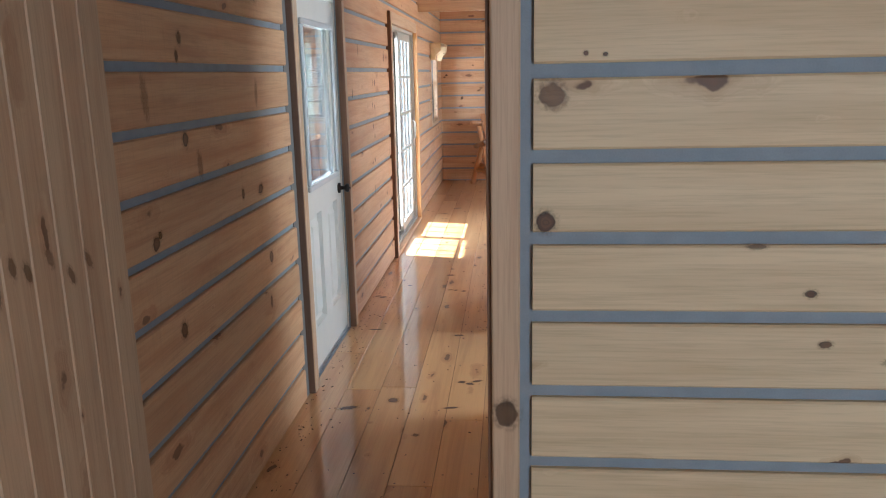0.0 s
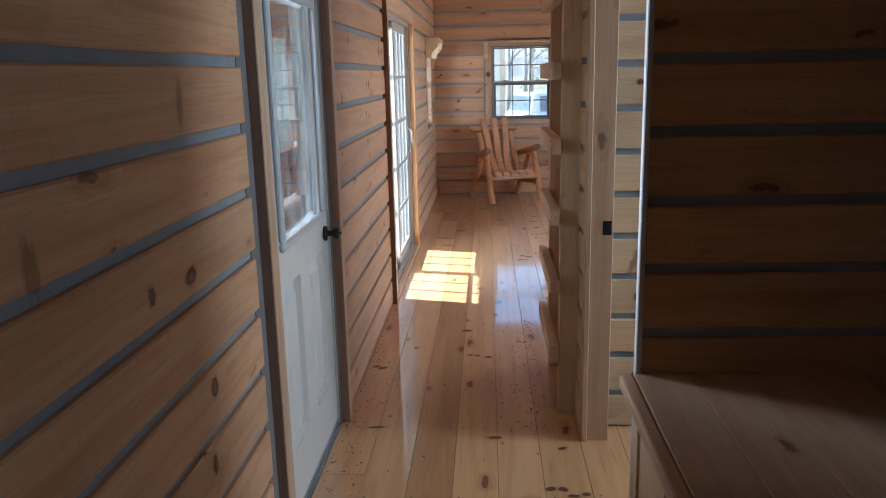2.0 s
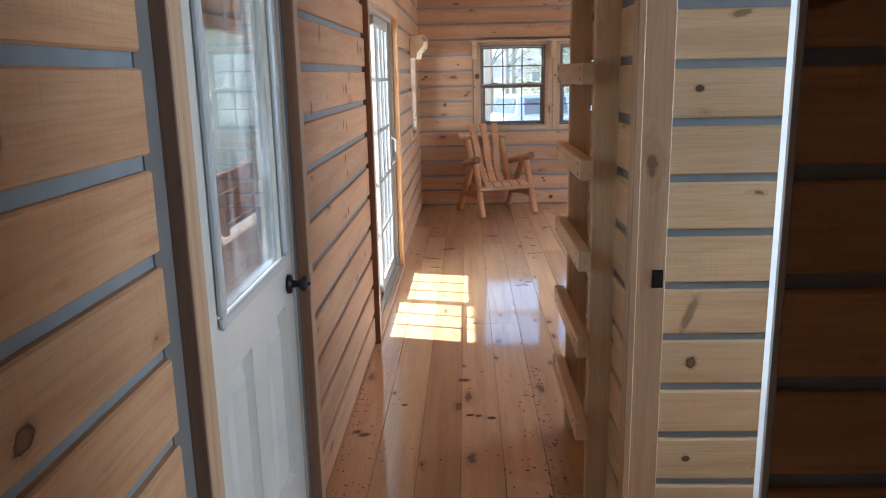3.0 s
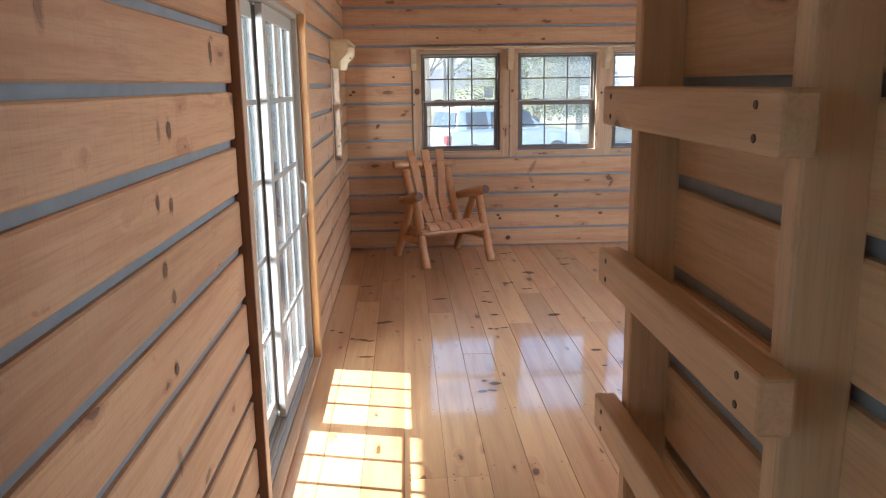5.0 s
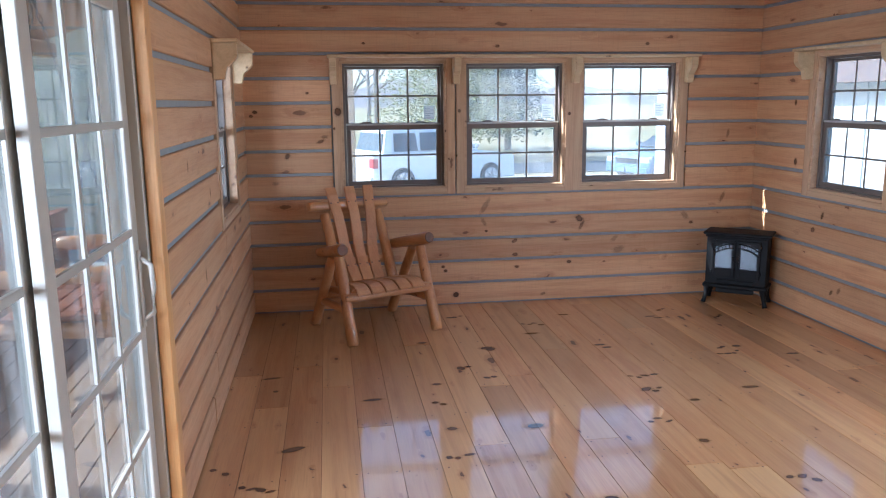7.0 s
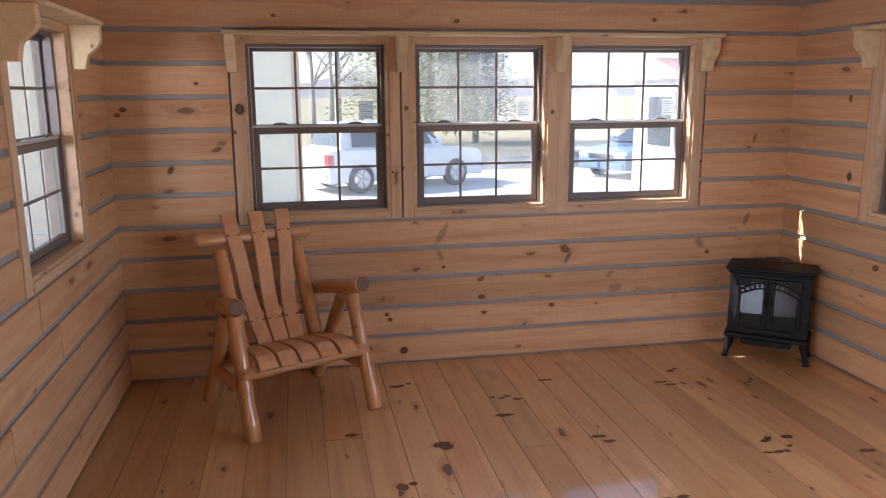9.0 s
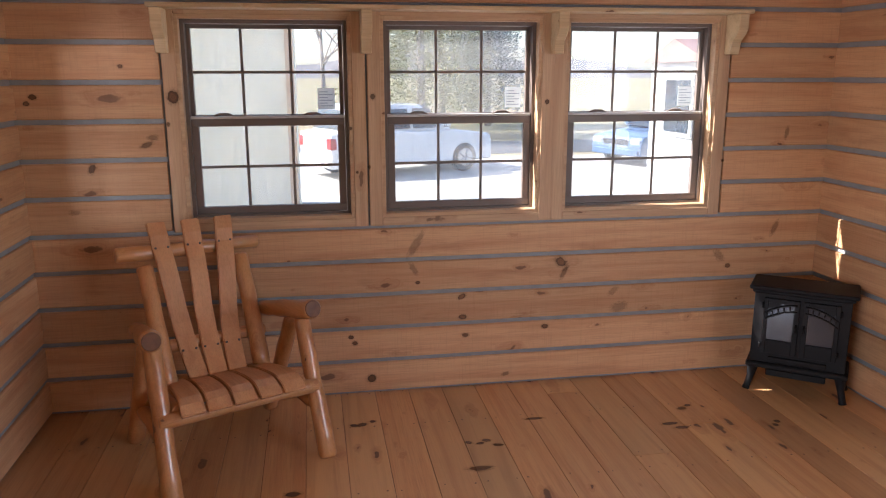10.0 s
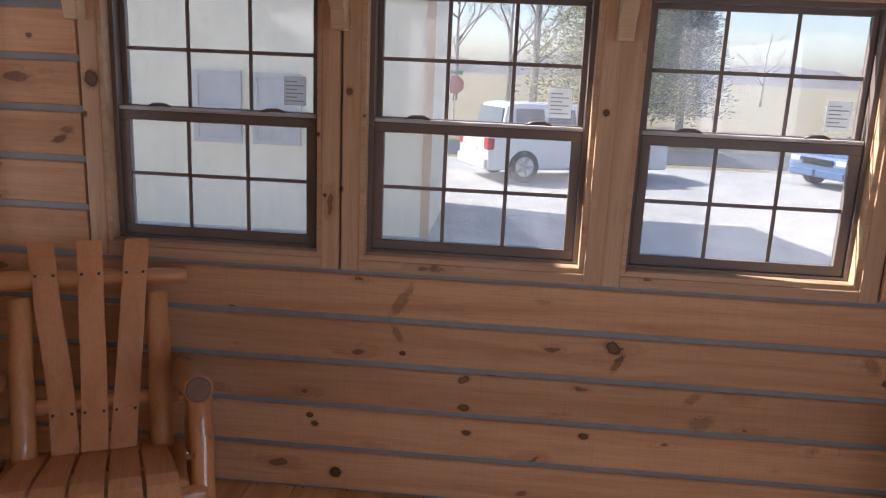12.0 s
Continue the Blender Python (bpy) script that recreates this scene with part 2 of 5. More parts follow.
def clear_glass(name, tint=(0.96, 0.985, 0.98), rough=0.0, dust_haze=0.09):
    mat = bpy.data.materials.new(name)
    mat.use_nodes = True
    nt = mat.node_tree
    nt.nodes.remove(nt.nodes["Principled BSDF"])
    out = nt.nodes["Material Output"]
    tr = nt.nodes.new("ShaderNodeBsdfTransparent")
    tr.inputs["Color"].default_value = (*tint, 1)
    gl = nt.nodes.new("ShaderNodeBsdfGlossy")
    gl.inputs["Roughness"].default_value = rough + 0.01
    fr = nt.nodes.new("ShaderNodeLayerWeight")
    fr.inputs["Blend"].default_value = 0.5
    facing = maths(nt, "ADD", maths(nt, "MULTIPLY", maths(nt, "POWER", fr.outputs["Facing"], 5.0), 0.8), 0.03)
    m = nt.nodes.new("ShaderNodeMixShader")
    nt.links.new(facing, m.inputs[0])
    nt.links.new(tr.outputs[0], m.inputs[1])
    nt.links.new(gl.outputs[0], m.inputs[2])
    # whitish film: runs of dust, plus glare haze painted over the view outside
    dust_veil = nt.nodes.new("ShaderNodeBsdfTranslucent")
    dust_veil.inputs["Color"].default_value = (0.9, 0.9, 0.88, 1)
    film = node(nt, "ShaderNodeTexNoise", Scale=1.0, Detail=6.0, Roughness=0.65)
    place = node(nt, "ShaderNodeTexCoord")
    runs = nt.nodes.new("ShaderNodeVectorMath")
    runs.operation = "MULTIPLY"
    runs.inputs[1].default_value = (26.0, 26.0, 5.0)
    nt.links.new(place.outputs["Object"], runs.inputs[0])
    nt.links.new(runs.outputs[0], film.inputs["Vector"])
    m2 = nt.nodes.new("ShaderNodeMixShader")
    nt.links.new(maths(nt, "ADD", maths(nt, "MULTIPLY", ramp(nt, film.outputs["Fac"], 0.35, 0.75), 0.05), dust_haze), m2.inputs[0])
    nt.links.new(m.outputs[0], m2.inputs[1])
    nt.links.new(dust_veil.outputs[0], m2.inputs[2])
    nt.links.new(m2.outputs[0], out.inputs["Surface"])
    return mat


WALL = pine("wall_pine", (0.62, 0.365, 0.188), (0.47, 0.225, 0.10), 0.55, knots=0.8, spread=0.24, rough_saw=0.8)
RAW = pine("raw_pine", (0.66, 0.505, 0.30), (0.51, 0.365, 0.20), 0.6, spread=0.16)
HALL = pine("pale_hall_pine", (0.68, 0.475, 0.27), (0.52, 0.325, 0.165), 0.55, knots=0.8, spread=0.2, rough_saw=0.4)
FLOOR = pine("varnished_pine_floor", (0.62, 0.345, 0.15), (0.47, 0.21, 0.08), 0.38, spread=0.34, coat=1.0, knot_size=0.24, knots=1.0, pale=(0.66, 0.405, 0.185))
TRIM = pine("trim_pine", (0.58, 0.395, 0.235), (0.43, 0.255, 0.14), 0.5, knots=0.8, spread=0.12)
TRIMV = pine("upright_trim_pine", (0.58, 0.395, 0.235), (0.43, 0.255, 0.14), 0.5, knots=0.8, spread=0.12, along="z")
TRIMY = pine("long_trim_pine", (0.58, 0.395, 0.235), (0.43, 0.255, 0.14), 0.5, knots=0.8, spread=0.12, along="y")
# dark brown pine for side faces of casings and post, and the toe kick
DARKV = pine("dark_brown_pine", (0.26, 0.145, 0.085), (0.18, 0.09, 0.05), 0.55, knots=0.3, spread=0.1, along="z")
LOGS = pine("peeled_log", (0.57, 0.285, 0.11), (0.42, 0.17, 0.06), 0.38, knots=1.0, spread=0.18, coat=0.35, knot_size=0.2)
SLATS = pine("chair_slat_pine", (0.62, 0.31, 0.13), (0.48, 0.20, 0.078), 0.55, knots=0.25, spread=0.10, coat=0.0, along="z")
BROWN = pine("stained_porch_wood", (0.30, 0.115, 0.055), (0.20, 0.07, 0.035), 0.55, knots=0.5, spread=0.2, along="y")
ORANGE = pine("stained_porch_post", (0.55, 0.23, 0.075), (0.42, 0.16, 0.05), 0.5, knots=0.6, spread=0.1, along="z")
DECK = pine("deck_boards_wood", (0.45, 0.31, 0.21), (0.36, 0.23, 0.15), 0.65, knots=0.4, spread=0.2, along="y")
CHINK = plain("grey_chinking", (0.255, 0.275, 0.285), 0.7, vary=0.10, scale=14, relief=0.3)
DOORWHITE = plain("cream_door_paint", (0.66, 0.63, 0.56), 0.38, vary=0.04, relief=0.05)
WHITE = plain("white_vinyl", (0.52, 0.52, 0.50), 0.35, vary=0.03, relief=0.03)
TAUPE = plain("taupe_sash_vinyl", (0.155, 0.125, 0.105), 0.42, vary=0.05, relief=0.03)
MUNTIN = plain("taupe_grille_bar", (0.17, 0.145, 0.125), 0.45, vary=0.05, relief=0.02)
ALMOND = plain("almond_vinyl", (0.42, 0.39, 0.33), 0.4, vary=0.04, relief=0.03)
PALEBAR = plain("almond_grille_bar", (0.36, 0.34, 0.295), 0.4, vary=0.04, relief=0.02)
BLACK = plain("black_iron", (0.010, 0.010, 0.011), 0.55, vary=0.2, relief=0.25, spec=0.2)
BRONZE = plain("oil_rubbed_bronze", (0.022, 0.018, 0.016), 0.35, metal=0.6, vary=0.2)
STEEL = plain("galvanised_steel", (0.5, 0.5, 0.5), 0.35, metal=0.9)
PAPER = plain("label_paper", (0.80, 0.82, 0.80), 0.7, vary=0.05)
_pb = PAPER.node_tree.nodes["Principled BSDF"]
_pt = PAPER.node_tree.nodes.new("ShaderNodeBsdfTranslucent")
_pt.inputs["Color"].default_value = (0.75, 0.78, 0.78, 1)
_pm = PAPER.node_tree.nodes.new("ShaderNodeMixShader")
_pm.inputs[0].default_value = 0.6
PAPER.node_tree.links.new(_pb.outputs[0], _pm.inputs[1])
PAPER.node_tree.links.new(_pt.outputs[0], _pm.inputs[2])
PAPER.node_tree.links.new(_pm.outputs[0], PAPER.node_tree.nodes["Material Output"].inputs["Surface"])
INK = plain("printed_ink", (0.33, 0.37, 0.42), 0.7)
NAIL = plain("nail_head", (0.07, 0.045, 0.03), 0.5)
BITS = plain("dark_sawdust", (0.09, 0.05, 0.03), 0.8, vary=0.4)
GLASS = clear_glass("window_glass", (0.70, 0.725, 0.73), dust_haze=0.06)
DOORGLASS = clear_glass("patio_door_glass", (0.44, 0.465, 0.475), dust_haze=0.0)
STOVEGLASS = plain("smoked_stove_glass", (0.035, 0.04, 0.05), 0.07, vary=0.1, relief=0.0, spec=0.8)


# ---- walls of boards and chinking ----
PITCH, GAP, PROUD = 0.184, 0.028, 0.017
X_W, X_E, Y_N, Y_S = -0.866, 3.37, 11.16, -3.4


def pierced(length, z0, z1, thick, openings):
    """A wall slab along local x with its front at y=0 and openings (u0, u1, v0, v1) cut right through."""
    bm = bmesh.new()
    us = sorted({0.0, length, *[u for o in openings for u in o[:2] if 0 < u < length]})
    vs = sorted({z0, z1, *[v for o in openings for v in o[2:] if z0 < v < z1]})

    def full(i, j):
        if not (0 <= i < len(us) - 1 and 0 <= j < len(vs) - 1):
            return False
        u, v = (us[i] + us[i + 1]) / 2, (vs[j] + vs[j + 1]) / 2
        return not any(o[0] < u < o[1] and o[2] < v < o[3] for o in openings)

    verts = {}

    def at(i, j, k):
        if (i, j, k) not in verts:
            verts[i, j, k] = bm.verts.new((us[i], k * thick, vs[j]))
        return verts[i, j, k]

    for i in range(len(us) - 1):
        for j in range(len(vs) - 1):
            if not full(i, j):
                continue
            bm.faces.new((at(i, j, 0), at(i + 1, j, 0), at(i + 1, j + 1, 0), at(i, j + 1, 0)))
            bm.faces.new((at(i, j, 1), at(i, j + 1, 1), at(i + 1, j + 1, 1), at(i + 1, j, 1)))
            for di, dj, a, b in ((-1, 0, (0, 0), (0, 1)), (1, 0, (1, 0), (1, 1)), (0, -1, (0, 0), (1, 0)), (0, 1, (0, 1), (1, 1))):
                if not full(i + di, j + dj):
                    p, q = (i + a[0], j + a[1]), (i + b[0], j + b[1])
                    bm.faces.new((at(*p, 0), at(*q, 0), at(*q, 1), at(*p, 1)))
    return bm


BOARD_MESHES = {}


def board_mesh(length, height, depth, material, key="board"):
    k = (round(length, 3), round(height, 3), depth, material.name)
    if k not in BOARD_MESHES:
        c, h, d = min(0.005, height / 4), height, depth
        prof = [(0.002, 0), (-(d - c), 0), (-d, c), (-d, h - c), (-(d - c), h), (0.002, h)]
        verts = [(x, y, z) for x in (0.0, length) for y, z in prof]
        n = len(prof)
        faces = [(i, i + n, (i + 1) % n + n, (i + 1) % n) for i in range(n)] + [tuple(range(n)), tuple(range(2 * n - 1, n - 1, -1))]
        me = bpy.data.meshes.new(key)
        me.from_pydata(verts, [], faces)
        me.materials.append(material)
        BOARD_MESHES[k] = me
    return BOARD_MESHES[k]


PENDING = []


def board_wall(name, label, m, length, z0, z1, thick, openings, cut, material, offset=0.0, joints=(), seed=1, ends=(0.0, 0.0), gap=GAP, pitch=PITCH):
    """A chinked wall: the grey slab with openings, and boards over it that stop at the holes in cut."""
    slab = solid(name, pierced(length, z0, z1, thick, openings), CHINK, label, "wall", "structure", m=m)
    PENDING.append((slab, length, z0, z1, cut, material, offset, joints, seed, ends, gap, pitch))
    return slab


def lay_boards(slab, length, z0, z1, cut, material, offset, joints, seed, ends, gap, pitch):
    rnd = random.Random(seed)
    k = math.floor((z0 - offset) / pitch)
    while k * pitch + offset < z1:
        lo, hi = k * pitch + offset + gap / 2, (k + 1) * pitch + offset - gap / 2
        k += 1
        lo, hi = max(lo, z0 + 0.004), min(hi, z1)
        if hi - lo < 0.02:
            continue
        stops = sorted({ends[0], length - ends[1], *[u for o in cut for u in o[:2]]})
        runs = []
        for a, b in zip(stops, stops[1:]):
            u, l, h = (a + b) / 2, lo, hi
            if u < ends[0] or u > length - ends[1]:
                continue
            for o in cut:
                if o[0] < u < o[1]:
                    if o[2] <= l + 0.01 and o[3] >= h - 0.01:
                        l = h
                    elif o[2] > l and o[3] >= h:
                        h = min(h, o[2])
                    elif o[3] < h and o[2] <= l:
                        l = max(l, o[3])
            if h - l < 0.02:
                continue
            if runs and abs(runs[-1][1] - a) < 1e-6 and runs[-1][2:] == (l, h):
                runs[-1] = (runs[-1][0], b, l, h)
            else:
                runs.append((a, b, l, h))
        for a, b, l, h in runs:
            marks = [a]
            if joints is not None and (b - a > 3.2 and rnd.random() < 0.75 or b - a > 4.6):
                marks.append(a + (b - a) * rnd.uniform(0.3, 0.7))
            marks += [j for j in joints or () if a + 0.3 < j < b - 0.3 and rnd.random() < 0.3][:1] if len(marks) == 1 else []
            marks.append(b)
            for p, q in zip(marks, marks[1:]):
                e0, e1 = (0.006 if p > a else 0.0), (0.006 if q < b else 0.0)
                board = new("board", board_mesh(q - p - e0 - e1, h - l, PROUD, material))
                board.parent = slab
                board.matrix_basis = Matrix.Translation((p + e0, rnd.uniform(-0.0015, 0.0015), l))


# openings: along y for the west wall, along x for the north wall
DOOR = (3.155, 4.065, 0.0, 2.04)
SLIDER = (6.065, 7.86, 0.02, 2.06)
WWIN = (9.65, 10.47, 0.965, 1.972)
EWIN = (9.56, 10.38, 0.965, 1.972)
# unseen opening in the east wall, added for the side fill lamp
EFILL = (5.58, 8.52, 0.96, 1.98)
NWINS = [(-0.120, 0.715, 0.965, 1.972), (0.850, 1.690, 0.965, 1.972), (1.814, 2.662, 0.965, 1.972)]
T = 0.13


def grown(o, side, low, top):
    return (o[0] - side, o[1] + side, o[2] - low, o[3] + top)


def shifted(o, d):
    return (o[0] + d, o[1] + d, o[2], o[3])


W_LEN = Y_N - Y_S
west_holes = [shifted(o, -Y_S) for o in ((DOOR[0] - 0.086, DOOR[1] + 0.010, DOOR[2], DOOR[3] + 0.03), SLIDER, WWIN)]
west_cut = [shifted(o, -Y_S) for o in ((DOOR[0] - 0.258, DOOR[1] + 0.084, -0.1, DOOR[3] + 0.18), grown(SLIDER, 0.075, 0.1, 0.09), grown(WWIN, 0.072, 0.042, 0.022))]
board_wall("wall_west", "long wall of knotty pine boards with grey chinking", pose(X_W, Y_S, 0, 0, 0, 90), W_LEN, -0.02, 3.1, T, west_holes, west_cut, WALL, joints=(4.9,), seed=3)
N_LEN = X_E - X_W
north_holes = [shifted(o, -X_W) for o in NWINS]
north_cut = [(NWINS[0][0] - 0.075 - X_W, NWINS[2][1] + 0.075 - X_W, 0.922, 1.995)]
board_wall("wall_north", "end wall of knotty pine boards with grey chinking below three windows", pose(X_W, Y_N, 0), N_LEN, -0.02, 3.1, T, north_holes, north_cut, WALL, offset=0.0, joints=None, seed=5, gap=0.024)
east_holes = [(Y_N - o[1], Y_N - o[0], o[2], o[3]) for o in (EWIN, EFILL)]
east_cut = [(Y_N - o[1] - 0.072, Y_N - o[0] + 0.072, 0.922, 1.995) for o in (EWIN, EFILL)]
board_wall("wall_east", "side wall of knotty pine boards with grey chinking", pose(X_E, Y_N, 0, 0, 0, -90), W_LEN, -0.02, 3.1, T, east_holes, east_cut, WALL, joints=(1.5, 2.4), seed=8)
board_wall("wall_partition_1", "partition of pale pine boards with wide grey chinking", pose(0.20, 0.985, 0), X_E - 0.20, 0, 2.3, 0.10, [], [], RAW, offset=0.009, joints=None, seed=11, ends=(0.034, 0), gap=0.030, pitch=0.179)
board_wall("wall_partition_2", "dark partition of pine boards beside the vanity", pose(0.262, 2.775, 0), X_E - 0.262, 0, 2.3, 0.045, [], [], WALL, offset=-0.02, seed=12)
board_wall("wall_partition_3", "partition of pine boards beyond the doorway", pose(0.362, 4.06, 0), X_E - 0.362, 0, 2.3, 0.10, [], [], HALL, offset=-0.02, seed=13)
board_wall("wall_hall", "short hall wall of pine boards behind the loft ladder", pose(0.268, 4.86, 0, 0, 0, -90), 0.90, 0, 2.3, 0.094, [], [], HALL, offset=-0.005, seed=14, ends=(0, 0.025))
board_wall("wall_partition_4", "partition of pine boards facing the living room", pose(X_E, 4.86, 0, 0, 0, 180), X_E - 0.268, 0, 2.3, 0.10, [], [], WALL, seed=15)
solid("wall_south", pierced(N_LEN, -0.02, 3.1, 0.1, []), CHINK, "plain end wall of the bedroom", "wall", "structure", m=pose(X_E, Y_S, 0, 0, 0, 180))
# upright boards of the bedroom corner
for n in range(8):
    bm = box(bmesh.new(), -0.055, 0.0, -0.048, 0.048, 0, 2.3, bevel=0.004)
    solid(f"trim_upright_{n + 1}", bm, TRIMV, "upright pine lining board with beaded edge", "trim", "structure", m=pose(-0.80, 1.115 - 0.0965 * n, 0))

# floor slab and ceilings
solid("floor", boxes((X_W, X_E, Y_S, Y_N, -0.2, -0.022)), BROWN, "wide varnished knotty pine plank floor", "floor", "structure")
solid("ceiling", boxes((X_W - T, X_E + T, 4.96, Y_N + T, 3.1, 3.2)), TRIM, "pine ceiling of the living room", "ceiling", "structure")
solid("ceiling_hall", boxes((X_W - T, X_E + T, Y_S - 0.1, 4.96, 2.3, 2.42)), TRIM, "pine underside of the loft", "ceiling", "structure")
solid("wall_loft", boxes((X_W, X_E, 4.86, 4.96, 2.42, 3.1)), TRIM, "pine loft edge above the hall", "wall", "structure")
solid("trim_tie_beam", boxes((X_W, X_E, 8.28, 8.38, 2.30, 2.52), bevel=0.006), TRIM, "pine tie beam across the living room", "beam", "structure")
WHITE_EDGE = plain("white_primed_edge", (0.55, 0.53, 0.49), 0.6, vary=0.08)
# posts and casings of the partitions
solid("trim_post_1", boxes((0.142, 0.206, 0.966, 1.10, 0, 2.3), bevel=0.004), TRIMV, "pale pine post at the end of a partition", "trim", "structure")
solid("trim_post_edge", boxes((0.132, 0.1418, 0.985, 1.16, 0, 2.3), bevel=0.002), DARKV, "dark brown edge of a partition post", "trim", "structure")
solid("trim_post_2", boxes((0.245, 0.2615, 2.755, 2.785, 0, 2.3), bevel=0.003), WHITE_EDGE, "pale raw pine end board of a partition", "trim", "structure")
solid("trim_casing_1", boxes((0.244, 0.268, 3.885, 3.955, 0, 2.1), bevel=0.003), TRIMV, "pale pine door casing", "trim", "structure")
solid("trim_jamb_1", boxes((0.268, 0.362, 3.90, 4.06, 0, 2.1), bevel=0.003), TRIMV, "pine door jamb with a strike plate", "trim", "structure")


# ---- windows ----
def sash(parent, name, w, h, y, rail, bars, material, m):
    """A sash of w by h with its lower left corner at the origin, glass and a grid of three by two."""
    f = part(name, boxes((0, w, y, y + 0.028, 0, rail), (0, w, y, y + 0.028, h - rail, h), (0, rail, y, y + 0.028, rail, h - rail), (w - rail, w, y, y + 0.028, rail, h - rail), bevel=0.002), material, parent, m=m)
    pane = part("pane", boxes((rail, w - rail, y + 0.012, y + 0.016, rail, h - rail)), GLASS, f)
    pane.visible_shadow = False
    gw, gh = w - 2 * rail, h - 2 * rail
    for k in (1, 2):
        u = rail + gw * k / 3
        part("grille_bar", boxes((u - 0.007, u + 0.007, y + 0.006, y + 0.010, rail, h - rail)), bars, f)
    part("grille_bar", boxes((rail, w - rail, y + 0.005, y + 0.009, h / 2 - 0.007, h / 2 + 0.007)), bars, f)
    return f


def double_hung(name, label, m, o, casing=True, sticker=True):
    """A double-hung window in an opening that starts at the local origin, seen from inside (local -y)."""
    w, z0, z1 = o[1] - o[0], o[2], o[3]
    top = thing(name, label, "window", m, kind="structure")
    h = z1 - z0
    # wooden jamb liner in the wall's thickness, then the vinyl frame
    part("window_frame", boxes((0.001, 0.022, -0.014, 0.07, z0, z1), (w - 0.022, w - 0.001, -0.014, 0.07, z0, z1), (0.022, w - 0.022, -0.014, 0.07, z1 - 0.022, z1 - 0.001), (0.022, w - 0.022, -0.014, 0.07, z0 + 0.001, z0 + 0.022), bevel=0.002), TRIM, top, "pine jamb liner")
    part("vinyl_frame", boxes((0.022, 0.040, 0.04, 0.125, z0 + 0.022, z1 - 0.022), (w - 0.040, w - 0.022, 0.04, 0.125, z0 + 0.022, z1 - 0.022), (0.040, w - 0.040, 0.04, 0.125, z1 - 0.040, z1 - 0.022), (0.040, w - 0.040, 0.04, 0.125, z0 + 0.022, z0 + 0.034), bevel=0.001), TAUPE, top)
    mid = z0 + h * 0.505
    sash(top, "upper_sash", w - 0.084, z1 - 0.042 - mid, 0.085, 0.020, MUNTIN, TAUPE, pose(0.042, 0, mid))
    low = sash(top, "lower_sash", w - 0.084, mid - z0 - 0.034, 0.050, 0.036, MUNTIN, TAUPE, pose(0.042, 0, z0 + 0.036))
    part("meeting_rail", boxes((0.042, w - 0.042, 0.046, 0.084, mid + 0.003, mid + 0.016), bevel=0.002), WHITE, top, "pale edge of the meeting rail")
    for u in (w * 0.24, w * 0.76):
        bm = tube(bmesh.new(), [(u - 0.045, 0.044, mid + 0.019), (u - 0.02, 0.041, mid + 0.026), (u + 0.02, 0.041, mid + 0.026), (u + 0.045, 0.044, mid + 0.019)], [0.003, 0.0075, 0.0075, 0.003], 8)
        part("sash_lock", bm, TAUPE, top, "small cam sash lock")
    if sticker:
        u, v = w - 0.042 - 0.13, mid + 0.045
        lab = part("sticker", boxes((u, u + 0.085, 0.0832, 0.0842, v, v + 0.105)), PAPER, top, "white paper energy label")
        for k in range(6):
            part("print_line", boxes((u + 0.008, u + (0.05 if k % 2 else 0.075), 0.0824, 0.0830, v + 0.014 + 0.014 * k, v + 0.018 + 0.014 * k)), INK, lab)
    if casing:
        s, b, t = 0.063, 0.040, 0.018
        for n, d in enumerate(((-s, 0.004, -0.022, -0.001, z0 - b, z1 + t), (w - 0.004, w + s, -0.022, -0.001, z0 - b, z1 + t))):
            part("casing_upright", boxes(d, bevel=0.003), TRIMV, top)
        part("casing_rail", boxes((0.004, w - 0.004, -0.022, -0.001, z0 - b, z0 + 0.003), bevel=0.003), TRIM, top)
        part("casing_rail", boxes((0.004, w - 0.004, -0.022, -0.001, z1 - 0.003, z1 + t), bevel=0.003), TRIM, top)
    return top


for n, o in enumerate(NWINS):
    double_hung(f"window_{n + 1}", "double-hung window with taupe sashes, grilles and pine casing", pose(o[0], Y_N, 0), o)
double_hung("window_4", "double-hung window with taupe sashes and pine casing", pose(X_W, WWIN[0], 0, 0, 0, 90), WWIN, sticker=False)
double_hung("window_5", "double-hung window with taupe sashes beside the stove", pose(X_E, EWIN[1], 0, 0, 0, -90), EWIN, sticker=False)


def corbel(m):
    """A sawn pine bracket under a shelf: local x is its thickness, -y away from the wall."""
    bm = bmesh.new()
    prof = [(0.0, 0.0), (-0.135, 0.0), (-0.135, -0.075), (-0.118, -0.10), (-0.075, -0.135), (-0.060, -0.20), (0.0, -0.20)]
    a = [bm.verts.new((-0.026, y, z)) for y, z in prof]
    b = [bm.verts.new((0.026, y, z)) for y, z in prof]
    bm.faces.new(a)
    bm.faces.new(b[::-1])
    for k in range(len(prof)):
        bm.faces.new((a[k], b[k], b[(k + 1) % len(prof)], a[(k + 1) % len(prof)]))
    bmesh.ops.recalc_face_normals(bm, faces=bm.faces)
    bmesh.ops.bevel(bm, geom=list(bm.edges), offset=0.003, segments=1, affect="EDGES")
    c = solid("shelf_bracket", bm, RAW, "pale sawn pine corbel bracket with a screw", "bracket", group="window shelf brackets", m=m)
    part("screw", tube(bmesh.new(), [(0, -0.0575, -0.172), (0, -0.064, -0.170)], [0.006, 0.005], 8), NAIL, c)
    return c


